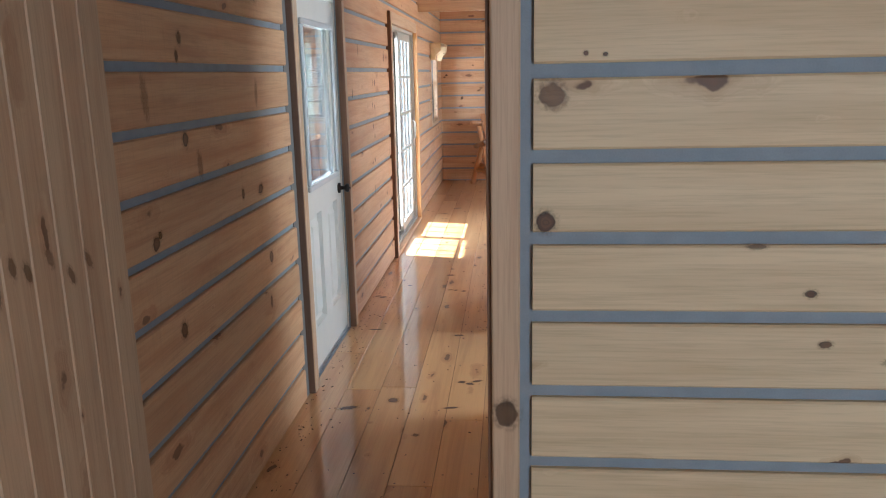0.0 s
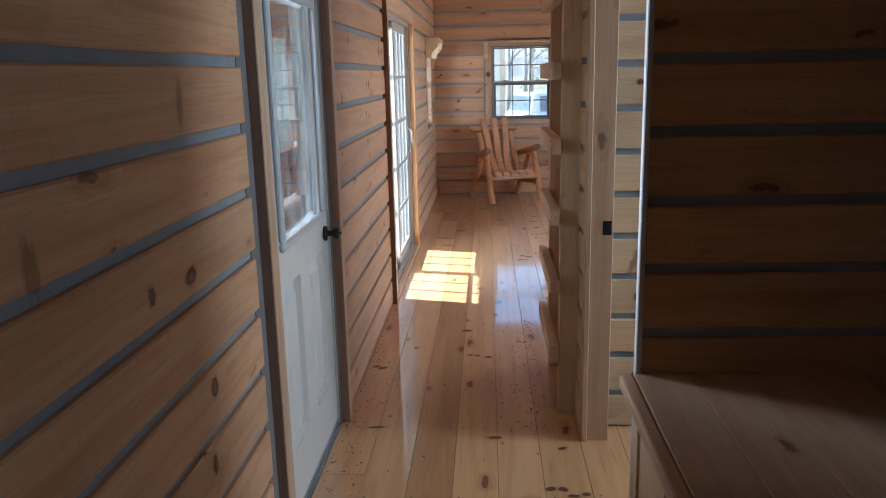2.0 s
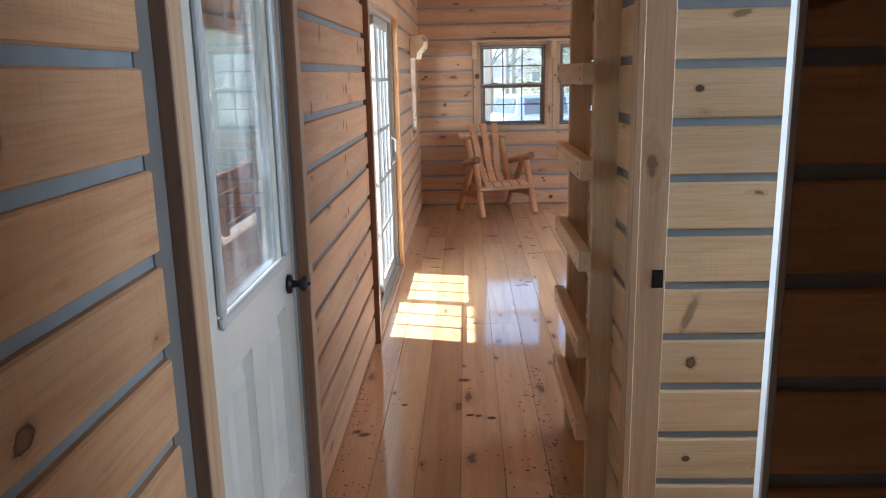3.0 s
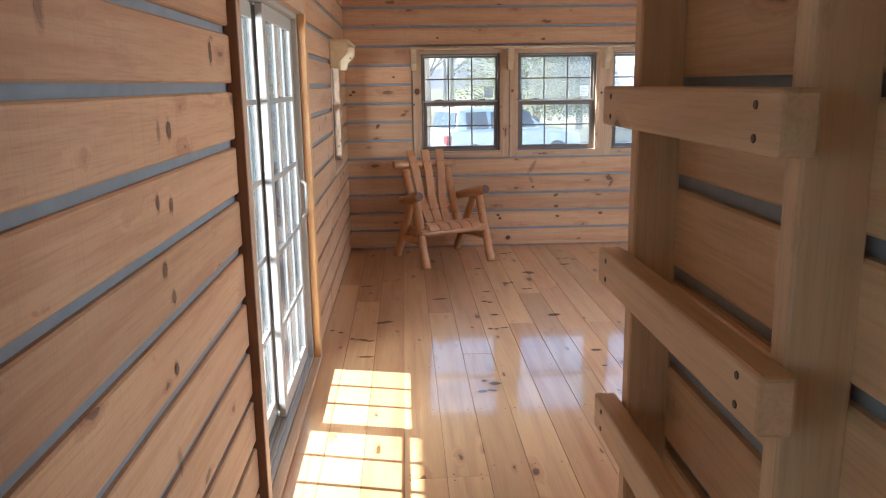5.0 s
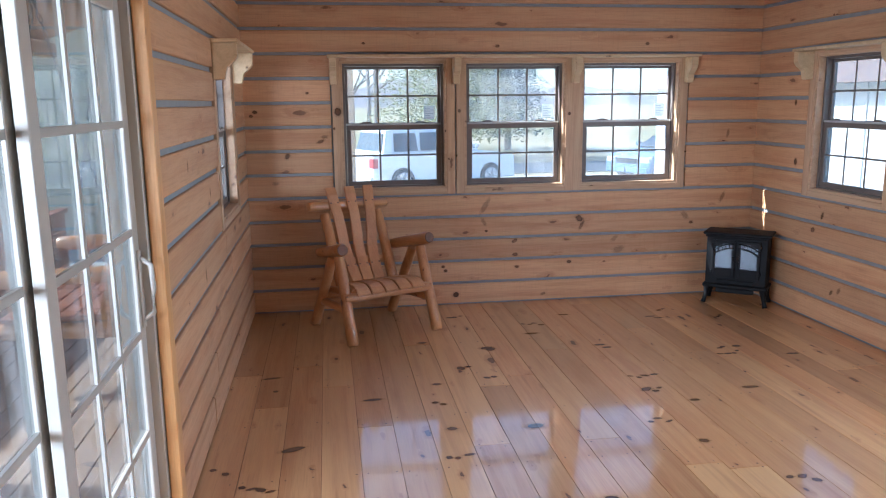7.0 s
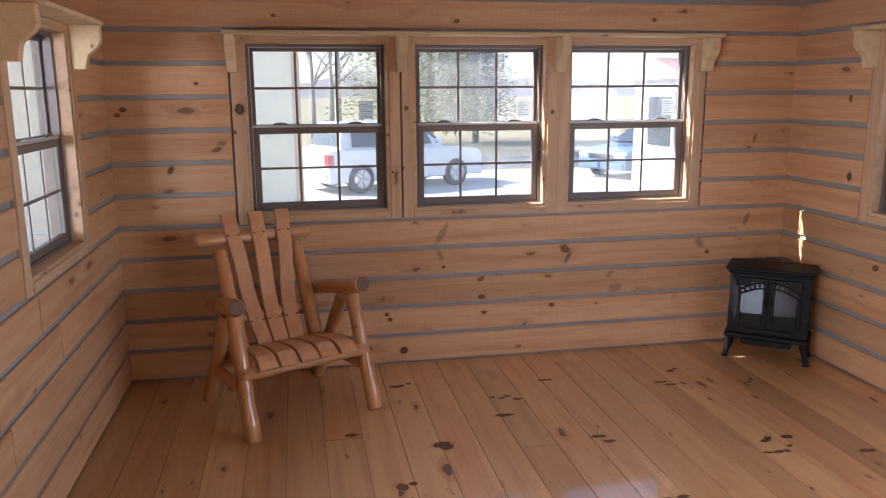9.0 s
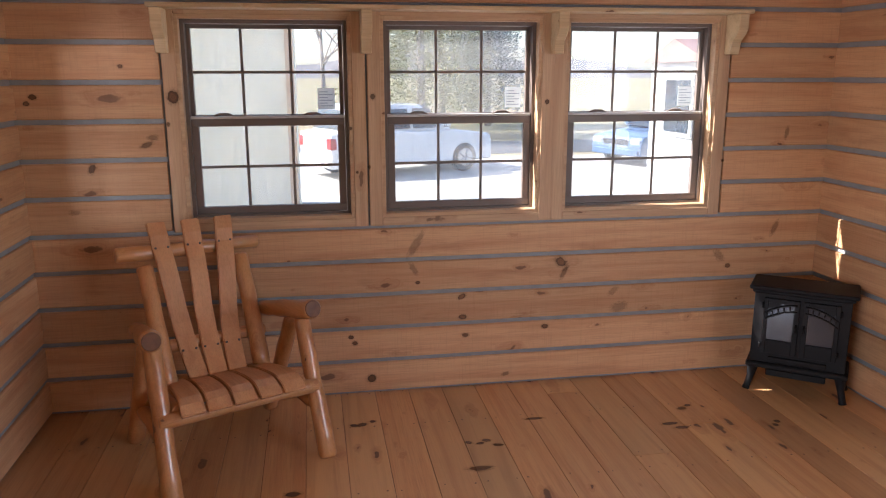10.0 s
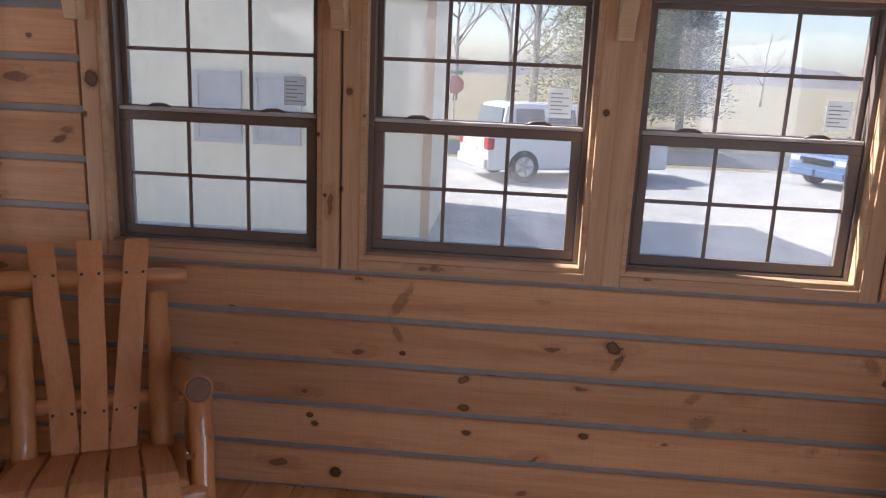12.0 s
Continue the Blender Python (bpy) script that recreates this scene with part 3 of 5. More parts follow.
SHELF_Z = 2.0
for u in (NWINS[0][0] - 0.05, (NWINS[0][1] + NWINS[1][0]) / 2, (NWINS[1][1] + NWINS[2][0]) / 2, NWINS[2][1] + 0.05):
    corbel(pose(u, Y_N - 0.022, SHELF_Z - 0.011))
solid("window_shelf", boxes((NWINS[0][0] - 0.09, NWINS[2][1] + 0.10, Y_N - 0.165, Y_N - 0.013, SHELF_Z - 0.010, SHELF_Z + 0.010), bevel=0.003), RAW, "long thin pine shelf above three windows", "shelf")
for v in (WWIN[0] - 0.05, WWIN[1] + 0.05):
    corbel(pose(X_W + 0.022, v, SHELF_Z - 0.011, 0, 0, 90))
solid("window_shelf", boxes((X_W + 0.013, X_W + 0.165, WWIN[0] - 0.09, WWIN[1] + 0.09, SHELF_Z - 0.010, SHELF_Z + 0.010), bevel=0.003), RAW, "thin pine shelf above a small window", "shelf")
for v in (EWIN[0] - 0.05, EWIN[1] + 0.05):
    corbel(pose(X_E - 0.022, v, SHELF_Z - 0.011, 0, 0, -90))
solid("window_shelf", boxes((X_E - 0.165, X_E - 0.013, EWIN[0] - 0.09, EWIN[1] + 0.09, SHELF_Z - 0.010, SHELF_Z + 0.010), bevel=0.003), RAW, "thin pine shelf above the side window", "shelf")


# ---- entrance door ----
TAUPE_STRIP = plain("grey_brown_sealant", (0.17, 0.155, 0.14), 0.7, vary=0.12)

def entrance_door():
    w, h = DOOR[1] - DOOR[0], 2.03
    top = thing("door_1", "cream panelled entrance door with a tall glass light", "door", pose(X_W - 0.012, DOOR[0], 0.012, 0, 0, 90), kind="structure")
    gx0, gx1, gz0, gz1 = 0.115, 0.815, 1.005, 1.90
    panels = [(0.135, 0.375), (0.535, 0.775)]
    pz0, pz1 = 0.25, 0.86
    bm = boxes((0, w, 0.005, 0.045, 0, 0.245), (0, 0.13, 0.005, 0.045, 0.245, h), (0.78, w, 0.005, 0.045, 0.245, h), (0.13, 0.78, 0.005, 0.045, pz1 + 0.005, 1.02), (0.38, 0.53, 0.005, 0.045, 0.245, pz1 + 0.005), (0.13, 0.78, 0.005, 0.045, 1.88, h))
    part("door_leaf", bm, DOORWHITE, top)
    for a, b in panels:
        bm = bmesh.new()
        rings = [(0.0, 0.005), (0.012, 0.030), (0.034, 0.030), (0.066, 0.010)]
        prev = None
        for inset, y in rings:
            ring = [bm.verts.new(p) for p in ((a - 0.006 + inset, y, pz0 - 0.006 + inset), (b + 0.006 - inset, y, pz0 - 0.006 + inset), (b + 0.006 - inset, y, pz1 + 0.006 - inset), (a - 0.006 + inset, y, pz1 + 0.006 - inset))]
            if prev:
                for k in range(4):
                    bm.faces.new((prev[k], prev[(k + 1) % 4], ring[(k + 1) % 4], ring[k]))
            prev = ring
        bm.faces.new(prev)
        part("raised_panel", bm, DOORWHITE, top)
    r = 0.032
    fr = part("glass_frame", boxes((gx0, gx1, -0.014, 0.0045, gz0, gz0 + r), (gx0, gx1, -0.014, 0.0045, gz1 - r, gz1), (gx0, gx0 + r, -0.014, 0.0045, gz0 + r, gz1 - r), (gx1 - r, gx1, -0.014, 0.0045, gz0 + r, gz1 - r), bevel=0.006), WHITE, top, "white moulded frame round the glass")
    pane = part("pane", boxes((gx0 + 0.02, gx1 - 0.02, 0.018, 0.024, gz0 + 0.02, gz1 - 0.02)), DOORGLASS, fr)
    pane.visible_shadow = False
    for k in range(0, 12, 3):
        z = gz0 + 0.05 + k * 0.075
        part("screw_cap", tube(bmesh.new(), [(gx1 - 0.016, -0.0135, z), (gx1 - 0.016, -0.0155, z)], [0.0045, 0.004], 8), DOORWHITE, fr)
    kx, kz = w - 0.07, 0.925
    knob = part("door_knob", tube(bmesh.new(), [(kx, 0.004, kz), (kx, -0.008, kz), (kx, -0.010, kz), (kx, -0.034, kz), (kx, -0.040, kz), (kx, -0.052, kz), (kx, -0.062, kz), (kx, -0.066, kz)], [0.033, 0.032, 0.013, 0.012, 0.022, 0.028, 0.024, 0.012], 20), BRONZE, top, "black door knob on a round rose")
    part("lock_button", tube(bmesh.new(), [(kx, -0.066, kz), (kx, -0.073, kz)], [0.006, 0.005], 10), BRONZE, knob)
    part("threshold", boxes((-0.03, w + 0.03, 0.0, 0.10, -0.012, 0.012), bevel=0.004), STEEL, top, "grey metal threshold")
    # jambs and casing
    for a, b in ((-0.086, -0.003), (w + 0.003, w + 0.010)):
        part("jamb", boxes((a, b, -0.004, 0.10, -0.012, h + 0.008)), DOORWHITE, top)
    part("weatherstrip", boxes((-0.014, -0.006, -0.0072, -0.0042, -0.012, h)), BRONZE, top, "dark weatherstrip")
    part("head_jamb", boxes((-0.086, w + 0.010, -0.004, 0.10, h + 0.008, h + 0.03)), DOORWHITE, top)
    part("filler_strip", boxes((-0.256, -0.168, -0.016, -0.013, -0.012, h + 0.1)), TAUPE_STRIP, top, "grey-brown sealant strip")
    part("casing", boxes((-0.158, -0.087, -0.050, -0.013, -0.012, h + 0.1), bevel=0.003), TRIMV, top, "pale pine casing")
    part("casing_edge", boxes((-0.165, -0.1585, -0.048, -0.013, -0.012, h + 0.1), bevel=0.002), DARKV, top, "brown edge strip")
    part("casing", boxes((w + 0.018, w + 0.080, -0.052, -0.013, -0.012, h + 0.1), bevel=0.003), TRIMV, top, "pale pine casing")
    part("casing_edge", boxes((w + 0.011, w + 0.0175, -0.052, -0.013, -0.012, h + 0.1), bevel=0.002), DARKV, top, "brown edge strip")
    part("casing", boxes((-0.158, w + 0.080, -0.050, -0.013, h + 0.101, h + 0.18), bevel=0.003), TRIM, top)
    return top


entrance_door()


# ---- sliding door ----
def sliding_door():
    w, z0, z1 = SLIDER[1] - SLIDER[0], SLIDER[2], SLIDER[3]
    top = thing("door_2", "almond vinyl sliding patio door with two gridded glass panels", "patio door", pose(X_W, SLIDER[0], 0, 0, 0, 90), kind="structure")
    part("outer_frame", boxes((0.001, 0.035, 0.0, 0.12, z0, z1), (w - 0.035, w - 0.001, 0.0, 0.12, z0, z1), (0.035, w - 0.035, 0.0, 0.12, z1 - 0.035, z1 - 0.001), (0.035, w - 0.035, 0.0, 0.12, z0 + 0.001, z0 + 0.022), bevel=0.002), ALMOND, top)
    for y in (0.022, 0.052, 0.088):
        part("track_rib", boxes((0.035, w - 0.035, y, y + 0.005, z0 + 0.022, z0 + 0.034)), STEEL, top)

    def panel(a, b, y, label):
        st, lo, hi = 0.068, z0 + 0.030, z1 - 0.037
        p = part("door_panel", boxes((a, a + st, y, y + 0.032, lo, hi), (b - st, b, y, y + 0.032, lo, hi), (a + st, b - st, y, y + 0.032, lo, lo + 0.085), (a + st, b - st, y, y + 0.032, hi - 0.07, hi), bevel=0.003), ALMOND, top, label)
        g = part("pane", boxes((a + st, b - st, y + 0.012, y + 0.018, lo + 0.085, hi - 0.07)), DOORGLASS, p)
        g.visible_shadow = False
        gw, gh = b - a - 2 * st, hi - lo - 0.155
        for k in (1, 2):
            u = a + st + gw * k / 3
            part("grille_bar", boxes((u - 0.012, u + 0.012, y + 0.002, y + 0.011, lo + 0.085, hi - 0.07)), PALEBAR, p)
        for k in range(1, 5):
            v = lo + 0.085 + gh * k / 5
            part("grille_bar", boxes((a + st, b - st, y + 0.001, y + 0.0115, v - 0.012, v + 0.012)), PALEBAR, p)
        return p

    panel(0.036, w / 2 + 0.03, 0.078, "fixed outer panel")
    inner = panel(w / 2 - 0.03, w - 0.036, 0.030, "sliding inner panel")
    hx = w - 0.036 - 0.034
    h = part("handle", boxes((hx - 0.014, hx + 0.014, 0.020, 0.031, 0.88, 1.16), bevel=0.004), ALMOND, inner, "almond pull handle")
    part("grip", tube(bmesh.new(), [(hx, 0.022, 0.91), (hx, -0.012, 0.935), (hx, -0.016, 1.02), (hx, -0.012, 1.105), (hx, 0.022, 1.13)], [0.009] * 5, 10), ALMOND, h)
    part("screen_strip", boxes((w / 2 + 0.040, w / 2 + 0.052, 0.062, 0.110, z0 + 0.036, z1 - 0.04)), TAUPE, top, "dark weather strip between the panels")
    part("casing", boxes((-0.062, 0.012, -0.046, -0.003, 0.001, z1 + 0.085), bevel=0.004), TRIMV, top, "pine casing")
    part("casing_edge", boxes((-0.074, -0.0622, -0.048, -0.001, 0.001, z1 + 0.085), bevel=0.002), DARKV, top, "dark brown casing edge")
    part("casing", boxes((w - 0.012, w + 0.065, -0.046, -0.003, 0.001, z1 + 0.085), bevel=0.004), ORANGE_TRIM, top, "orange pine casing")
    part("casing", boxes((0.0122, w - 0.0122, -0.046, -0.003, z1 - 0.012, z1 + 0.085), bevel=0.004), TRIM, top, "pine casing")
    part("sill", boxes((0.0122, w - 0.0122, -0.046, -0.001, 0.001, z0 + 0.012), bevel=0.004), TRIM, top, "pine sill strip")
    return top


ORANGE_TRIM = pine("orange_trim_pine", (0.60, 0.33, 0.12), (0.48, 0.24, 0.08), 0.45, knots=0.5, spread=0.1, along="z")
sliding_door()


# ---- loft ladder ----
LADDER_Z = pine("ladder_rail_pine", (0.70, 0.50, 0.30), (0.54, 0.355, 0.20), 0.55, knots=0.9, spread=0.12, along="z")
LADDER_Y = pine("ladder_rung_pine", (0.70, 0.50, 0.30), (0.54, 0.355, 0.20), 0.55, knots=0.9, spread=0.16, along="y")


def loft_ladder():
    top = thing("loft_ladder", "wooden loft ladder with thick rungs fixed to the hall wall", "ladder", pose(0.168, 4.19, 0))
    for y in (0.0, 0.62):
        part("rail", boxes((0.0, 0.087, y, y + 0.040, 0.0, 2.3), bevel=0.004), LADDER_Z, top)
    for k in range(6):
        z = 0.275 + 0.325 * k
        rung = part("rung", box(bmesh.new(), -0.048, -0.0015, -0.04, 0.70, z, z + 0.075, bevel=0.006, segments=2), LADDER_Y, top)
        for y in (0.02, 0.64):
            for dz in (0.018, 0.056):
                part("screw", tube(bmesh.new(), [(-0.0475, y, z + dz), (-0.0495, y, z + dz)], [0.006, 0.005], 8), NAIL, rung)
    return top


loft_ladder()
st = thing("strike_plate", "black strike plate on a door jamb", "strike plate", pose(0.336, 3.9, 0.967))
part("plate", boxes((-0.018, 0.018, -0.003, -0.0005, -0.03, 0.03), bevel=0.001), BLACK, st)
part("lip", boxes((-0.012, 0.012, -0.006, -0.0032, -0.02, 0.02), bevel=0.001), BRONZE, st)


# ---- vanity ----
def vanity():
    y0, y1 = 1.09, 2.752
    v = thing("vanity_cabinet", "pine vanity cabinet with two doors and black pulls", "cabinet", pose(0.24, y0, 0))
    L = y1 - y0
    part("body", boxes((0.02, 0.58, 0.004, L - 0.004, 0.09, 0.745)), RAW, v)
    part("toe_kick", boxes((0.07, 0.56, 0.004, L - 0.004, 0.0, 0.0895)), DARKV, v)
    n = 0
    for a, b in ((L - 0.46, L - 0.02), (L - 0.93, L - 0.49), (L - 1.40, L - 0.96)):
        d = part("cabinet_door", boxes((0.0, 0.0185, a, a + 0.06, 0.11, 0.73), (0.0, 0.0185, b - 0.06, b, 0.11, 0.73), (0.0, 0.0185, a + 0.06, b - 0.06, 0.11, 0.17), (0.0, 0.0185, a + 0.06, b - 0.06, 0.67, 0.73), (0.008, 0.0185, a + 0.06, b - 0.06, 0.17, 0.67), bevel=0.002), RAW, v)
        h = b - 0.12 if n == 0 else a + 0.38
        part("pull_handle", tube(bmesh.new(), [(0.0, h, 0.39), (-0.022, h, 0.395), (-0.028, h, 0.43), (-0.022, h, 0.465), (0.0, h, 0.47)], [0.007, 0.006, 0.0075, 0.006, 0.007], 10), BLACK, d, "black iron pull")
        n += 1
    top = thing("countertop", "varnished pine countertop of edge-glued boards", "countertop")
    for k in range(4):
        x0 = 0.24 + 0.155 * k
        part("counter_board", boxes((x0, x0 + 0.1545, y0 + 0.003, y1 - 0.002, 0.747, 0.785), bevel=0.0015), TRIMY, top)
    part("edge_strip", box(bmesh.new(), 0.20, 0.2398, y0 + 0.003, y1 - 0.002, 0.745, 0.785, bevel=0.008, segments=2), TRIMY, top, "rounded pale front edge")
    return v


vanity()


# ---- log chair ----
ENDGRAIN = plain("sawn_log_end", (0.15, 0.065, 0.028), 0.6, vary=0.3, scale=30)


def log_chair():
    c = thing("log_armchair", "peeled log armchair with curved pine slats", "armchair", pose(0.07, 10.62, 0, 0, 0, 24.7))
    for s in (-1, 1):
        part("front_leg", log(bmesh.new(), (s * 0.345, -0.335, 0), (0.342 if s > 0 else -0.325, -0.105, 0.605), 0.042, 0.037, 10 + s), LOGS_Z, c)
        part("back_leg", log(bmesh.new(), (s * 0.335, 0.335, 0), (s * 0.33, -0.02, 0.575), 0.040, 0.036, 20 + s), LOGS_Z, c)
        part("arm", log(bmesh.new(), (0.335 if s > 0 else -0.350, -0.255 if s > 0 else -0.225, 0.682 if s > 0 else 0.660), (s * 0.30, 0.275, 0.56), 0.046, 0.036, 30 + s), LOGS_Y, c)
        part("back_post", log(bmesh.new(), (s * 0.218, 0.09, 0.325), (0.218 if s > 0 else -0.230, 0.32, 0.838), 0.041, 0.038, 40 + s), LOGS_Z, c)
        part("stretcher", log(bmesh.new(), (s * 0.335, -0.235, 0.235), (s * 0.325, 0.19, 0.21), 0.031, 0.029, 50 + s), LOGS_Y, c)
        part("seat_rail", log(bmesh.new(), (s * 0.27, -0.235, 0.345), (s * 0.26, 0.20, 0.285), 0.030, 0.028, 60 + s), LOGS_Y, c)
    part("top_crossbar", log(bmesh.new(), (-0.345, 0.352, 0.897), (0.328, 0.362, 0.880), 0.036, 0.031, 71), LOGS, c)
    for p, q, r in (((-0.350, -0.225, 0.660), (-0.3549, -0.2730, 0.6696), 0.043), ((0.335, -0.255, 0.682), (0.3383, -0.3041, 0.6933), 0.043)):
        arm = [o for o in c.children if o.name.startswith("arm")][0 if p[0] < 0 else 1]
        way = (Vector(q) - Vector(p)).normalized()
        part("end_grain", tube(bmesh.new(), [Vector(p) - way * 0.002, Vector(p) + way * 0.003], [r * 0.9, r * 0.84], 16), ENDGRAIN, arm, "darkened sawn end of the log")
    part("low_crossbar", log(bmesh.new(), (-0.28, 0.208, 0.47), (0.28, 0.208, 0.475), 0.031, 0.030, 72), LOGS, c)
    part("front_rail", log(bmesh.new(), (-0.355, -0.232, 0.315), (0.355, -0.232, 0.315), 0.034, 0.033, 73), LOGS, c)
    part("back_rail", log(bmesh.new(), (-0.33, 0.17, 0.255), (0.33, 0.17, 0.255), 0.032, 0.030, 74), LOGS, c)

    def slat(points, widths, thick, name, material):
        """A bent slat through points (x, y, z) with a width along x at each."""
        bm = bmesh.new()
        rows = []
        for n, (p, w) in enumerate(zip(points, widths)):
            a, b = Vector(points[max(n - 1, 0)]), Vector(points[min(n + 1, len(points) - 1)])
            way = (b - a).normalized()
            nrm = Vector((0, -way.z, way.y)).normalized() * thick / 2
            p = Vector(p)
            rows.append([bm.verts.new(p + Vector((sx * w / 2, 0, 0)) + nrm * sn) for sx, sn in ((-1, -1), (1, -1), (1, 1), (-1, 1))])
        for a, b in zip(rows, rows[1:]):
            for k in range(4):
                bm.faces.new((a[k], a[(k + 1) % 4], b[(k + 1) % 4], b[k]))
        bm.faces.new(rows[0][::-1])
        bm.faces.new(rows[-1])
        bmesh.ops.recalc_face_normals(bm, faces=bm.faces)
        bmesh.ops.bevel(bm, geom=[e for e in bm.edges if len(e.link_faces) == 2 and e.calc_face_angle(0) > 0.8], offset=0.004, segments=2, affect="EDGES")
        return part(name, bm, material, c)

    # back slats: fanned, with a hollow for the back
    for s in (-1, 0, 1):
        pts, ws = [], []
        for k in range(13):
            f = k / 12
            z = 0.345 + 0.68 * f
            y = 0.075 + 0.34 * f + 0.035 * math.sin(f * math.pi * 1.9) - 0.02 * (1 if f > 0.9 else 0)
            x = s * (0.090 + 0.068 * f)
            pts.append((x, y - (0.02 * max(0, (f - 0.85) / 0.15) ** 2), z))
            ws.append(0.086 - 0.003 * f)
        sl = slat(pts, ws, 0.020, "back_slat", SLATS)
        for f, dx in ((2.1 / 12, 0.030), (10 / 12, 0.028)):
            k = int(round(f * 12))
            for e in (-1, 1):
                p = Vector(pts[k]) + Vector((e * dx, -0.011, 0.004))
                part("screw", tube(bmesh.new(), [p, p + Vector((0, -0.003, 0.001))], [0.006, 0.005], 8), NAIL, sl)
    # seat slats run from the back to the rounded front
    for n in range(5):
        s = n - 2
        pts, ws = [], []
        for k in range(12):
            f = k / 11
            y = 0.15 - 0.435 * f
            z = 0.318 + 0.065 * f + 0.018 * math.sin(f * math.pi) - 0.05 * max(0, (f - 0.78) / 0.22) ** 2
            pts.append((s * (0.090 + 0.022 * f), y, z))
            ws.append(0.080 + 0.020 * f)
        slat(pts, ws, 0.022, "seat_slat", SEATS)
    return c


LOGS_Z = pine("peeled_log_upright", (0.57, 0.285, 0.11), (0.42, 0.17, 0.06), 0.38, knots=1.0, spread=0.18, coat=0.35, knot_size=0.2, along="z")
LOGS_Y = pine("peeled_log_long", (0.57, 0.285, 0.11), (0.42, 0.17, 0.06), 0.38, knots=1.0, spread=0.18, coat=0.35, knot_size=0.2, along="y")
SEATS = pine("seat_slat_pine", (0.64, 0.34, 0.155), (0.49, 0.225, 0.09), 0.5, knots=0.25, spread=0.14, coat=0.0, along="y")
log_chair()


# ---- electric stove ----
def stove():
    s = thing("electric_stove", "small black electric stove with two arched glass doors", "stove", pose(3.07, 10.80, 0, 0, 0, -38))
    W, D = 0.245, 0.125
    for a in (-1, 1):
        for b in (-1, 1):
            x, y = a * (W - 0.028), b * (D - 0.028)
            part("leg", tube(bmesh.new(), [(x + a * 0.022, y + b * 0.018, 0), (x + a * 0.018, y + b * 0.014, 0.02), (x + a * 0.006, y + b * 0.004, 0.07), (x, y, 0.12), (x, y, 0.145)], [0.021, 0.017, 0.018, 0.028, 0.032], 8), BLACK, s)
    body = part("body", boxes((-W + 0.012, W - 0.012, -D + 0.012, D - 0.006, 0.165, 0.552), bevel=0.004), BLACK, s)
    part("base_plate", boxes((-W - 0.005, W + 0.005, -D - 0.008, D, 0.135, 0.165), bevel=0.008), BLACK, s)
    part("apron", boxes((-W * 0.6, W * 0.6, -D + 0.004, -D + 0.022, 0.095, 0.134), bevel=0.006), BLACK, s)
    part("ash_lip", boxes((-W * 0.58, W * 0.58, -D - 0.004, -D + 0.0115, 0.180, 0.205), bevel=0.003), BLACK, s)
    part("top_plate", boxes((-W - 0.016, W + 0.016, -D - 0.018, D + 0.002, 0.572, 0.594), bevel=0.007), BLACK, s)
    part("cornice", boxes((-W, W, -D + 0.0, D - 0.004, 0.552, 0.572), bevel=0.006), BLACK, s)
    for a in (-1, 1):
        def door_x(u):
            return a * (0.008 + u)
        w = 0.175
        d = part("stove_door", boxes(*[(min(door_x(p), door_x(q)), max(door_x(p), door_x(q)), -D - 0.006, -D + 0.0115, z0, z1) for p, q, z0, z1 in ((0, 0.026, 0.225, 0.53), (w - 0.022, w, 0.225, 0.53), (0.026, w - 0.022, 0.225, 0.30), (0.026, w - 0.022, 0.505, 0.53))], bevel=0.002), BLACK, s)
        g = part("stove_glass", boxes((min(door_x(0.026), door_x(w - 0.022)), max(door_x(0.026), door_x(w - 0.022)), -D + 0.002, -D + 0.006, 0.30, 0.505)), STOVEGLASS, d, "dark reflective stove glass")
        # arch and its spokes over the glass
        for r, (lift, rad) in enumerate(((0.0, 0.006), (-0.035, 0.005))):
            pts = []
            for k in range(7):
                u = 0.012 + (w - 0.02) * k / 6
                z = 0.505 + lift - 0.062 * (u / w) ** 2
                pts.append((door_x(u), -D - 0.003, z))
            part("arch_rib", tube(bmesh.new(), pts, [rad] * 7, 6), BLACK, d)
        for k in range(1, 5):
            u = 0.02 + (w - 0.03) * k / 5
            z = 0.505 - 0.062 * (u / w) ** 2
            part("spoke", tube(bmesh.new(), [(door_x(u), -D - 0.003, z), (door_x(u * 0.92), -D - 0.003, z - 0.037)], [0.004, 0.004], 6), BLACK, d)
        part("corner_plate", boxes((min(door_x(w * 0.55), door_x(w - 0.02)), max(door_x(w * 0.55), door_x(w - 0.02)), -D - 0.0015, -D + 0.0015, 0.478, 0.506)), BLACK, d)
        part("door_handle", tube(bmesh.new(), [(door_x(0.012), -D - 0.006, 0.36), (door_x(0.012), -D - 0.024, 0.365), (door_x(0.012), -D - 0.026, 0.395), (door_x(0.012), -D - 0.006, 0.40)], [0.005, 0.006, 0.006, 0.005], 8), BRONZE, d)
        for z in (0.27, 0.49):
            part("hinge", tube(bmesh.new(), [(door_x(w + 0.004), -D - 0.006, z - 0.014), (door_x(w + 0.004), -D - 0.006, z + 0.014)], [0.006, 0.006], 8), BLACK, d)
    return s


stove()

# ---- outside ----
GROUND_Z = -0.85


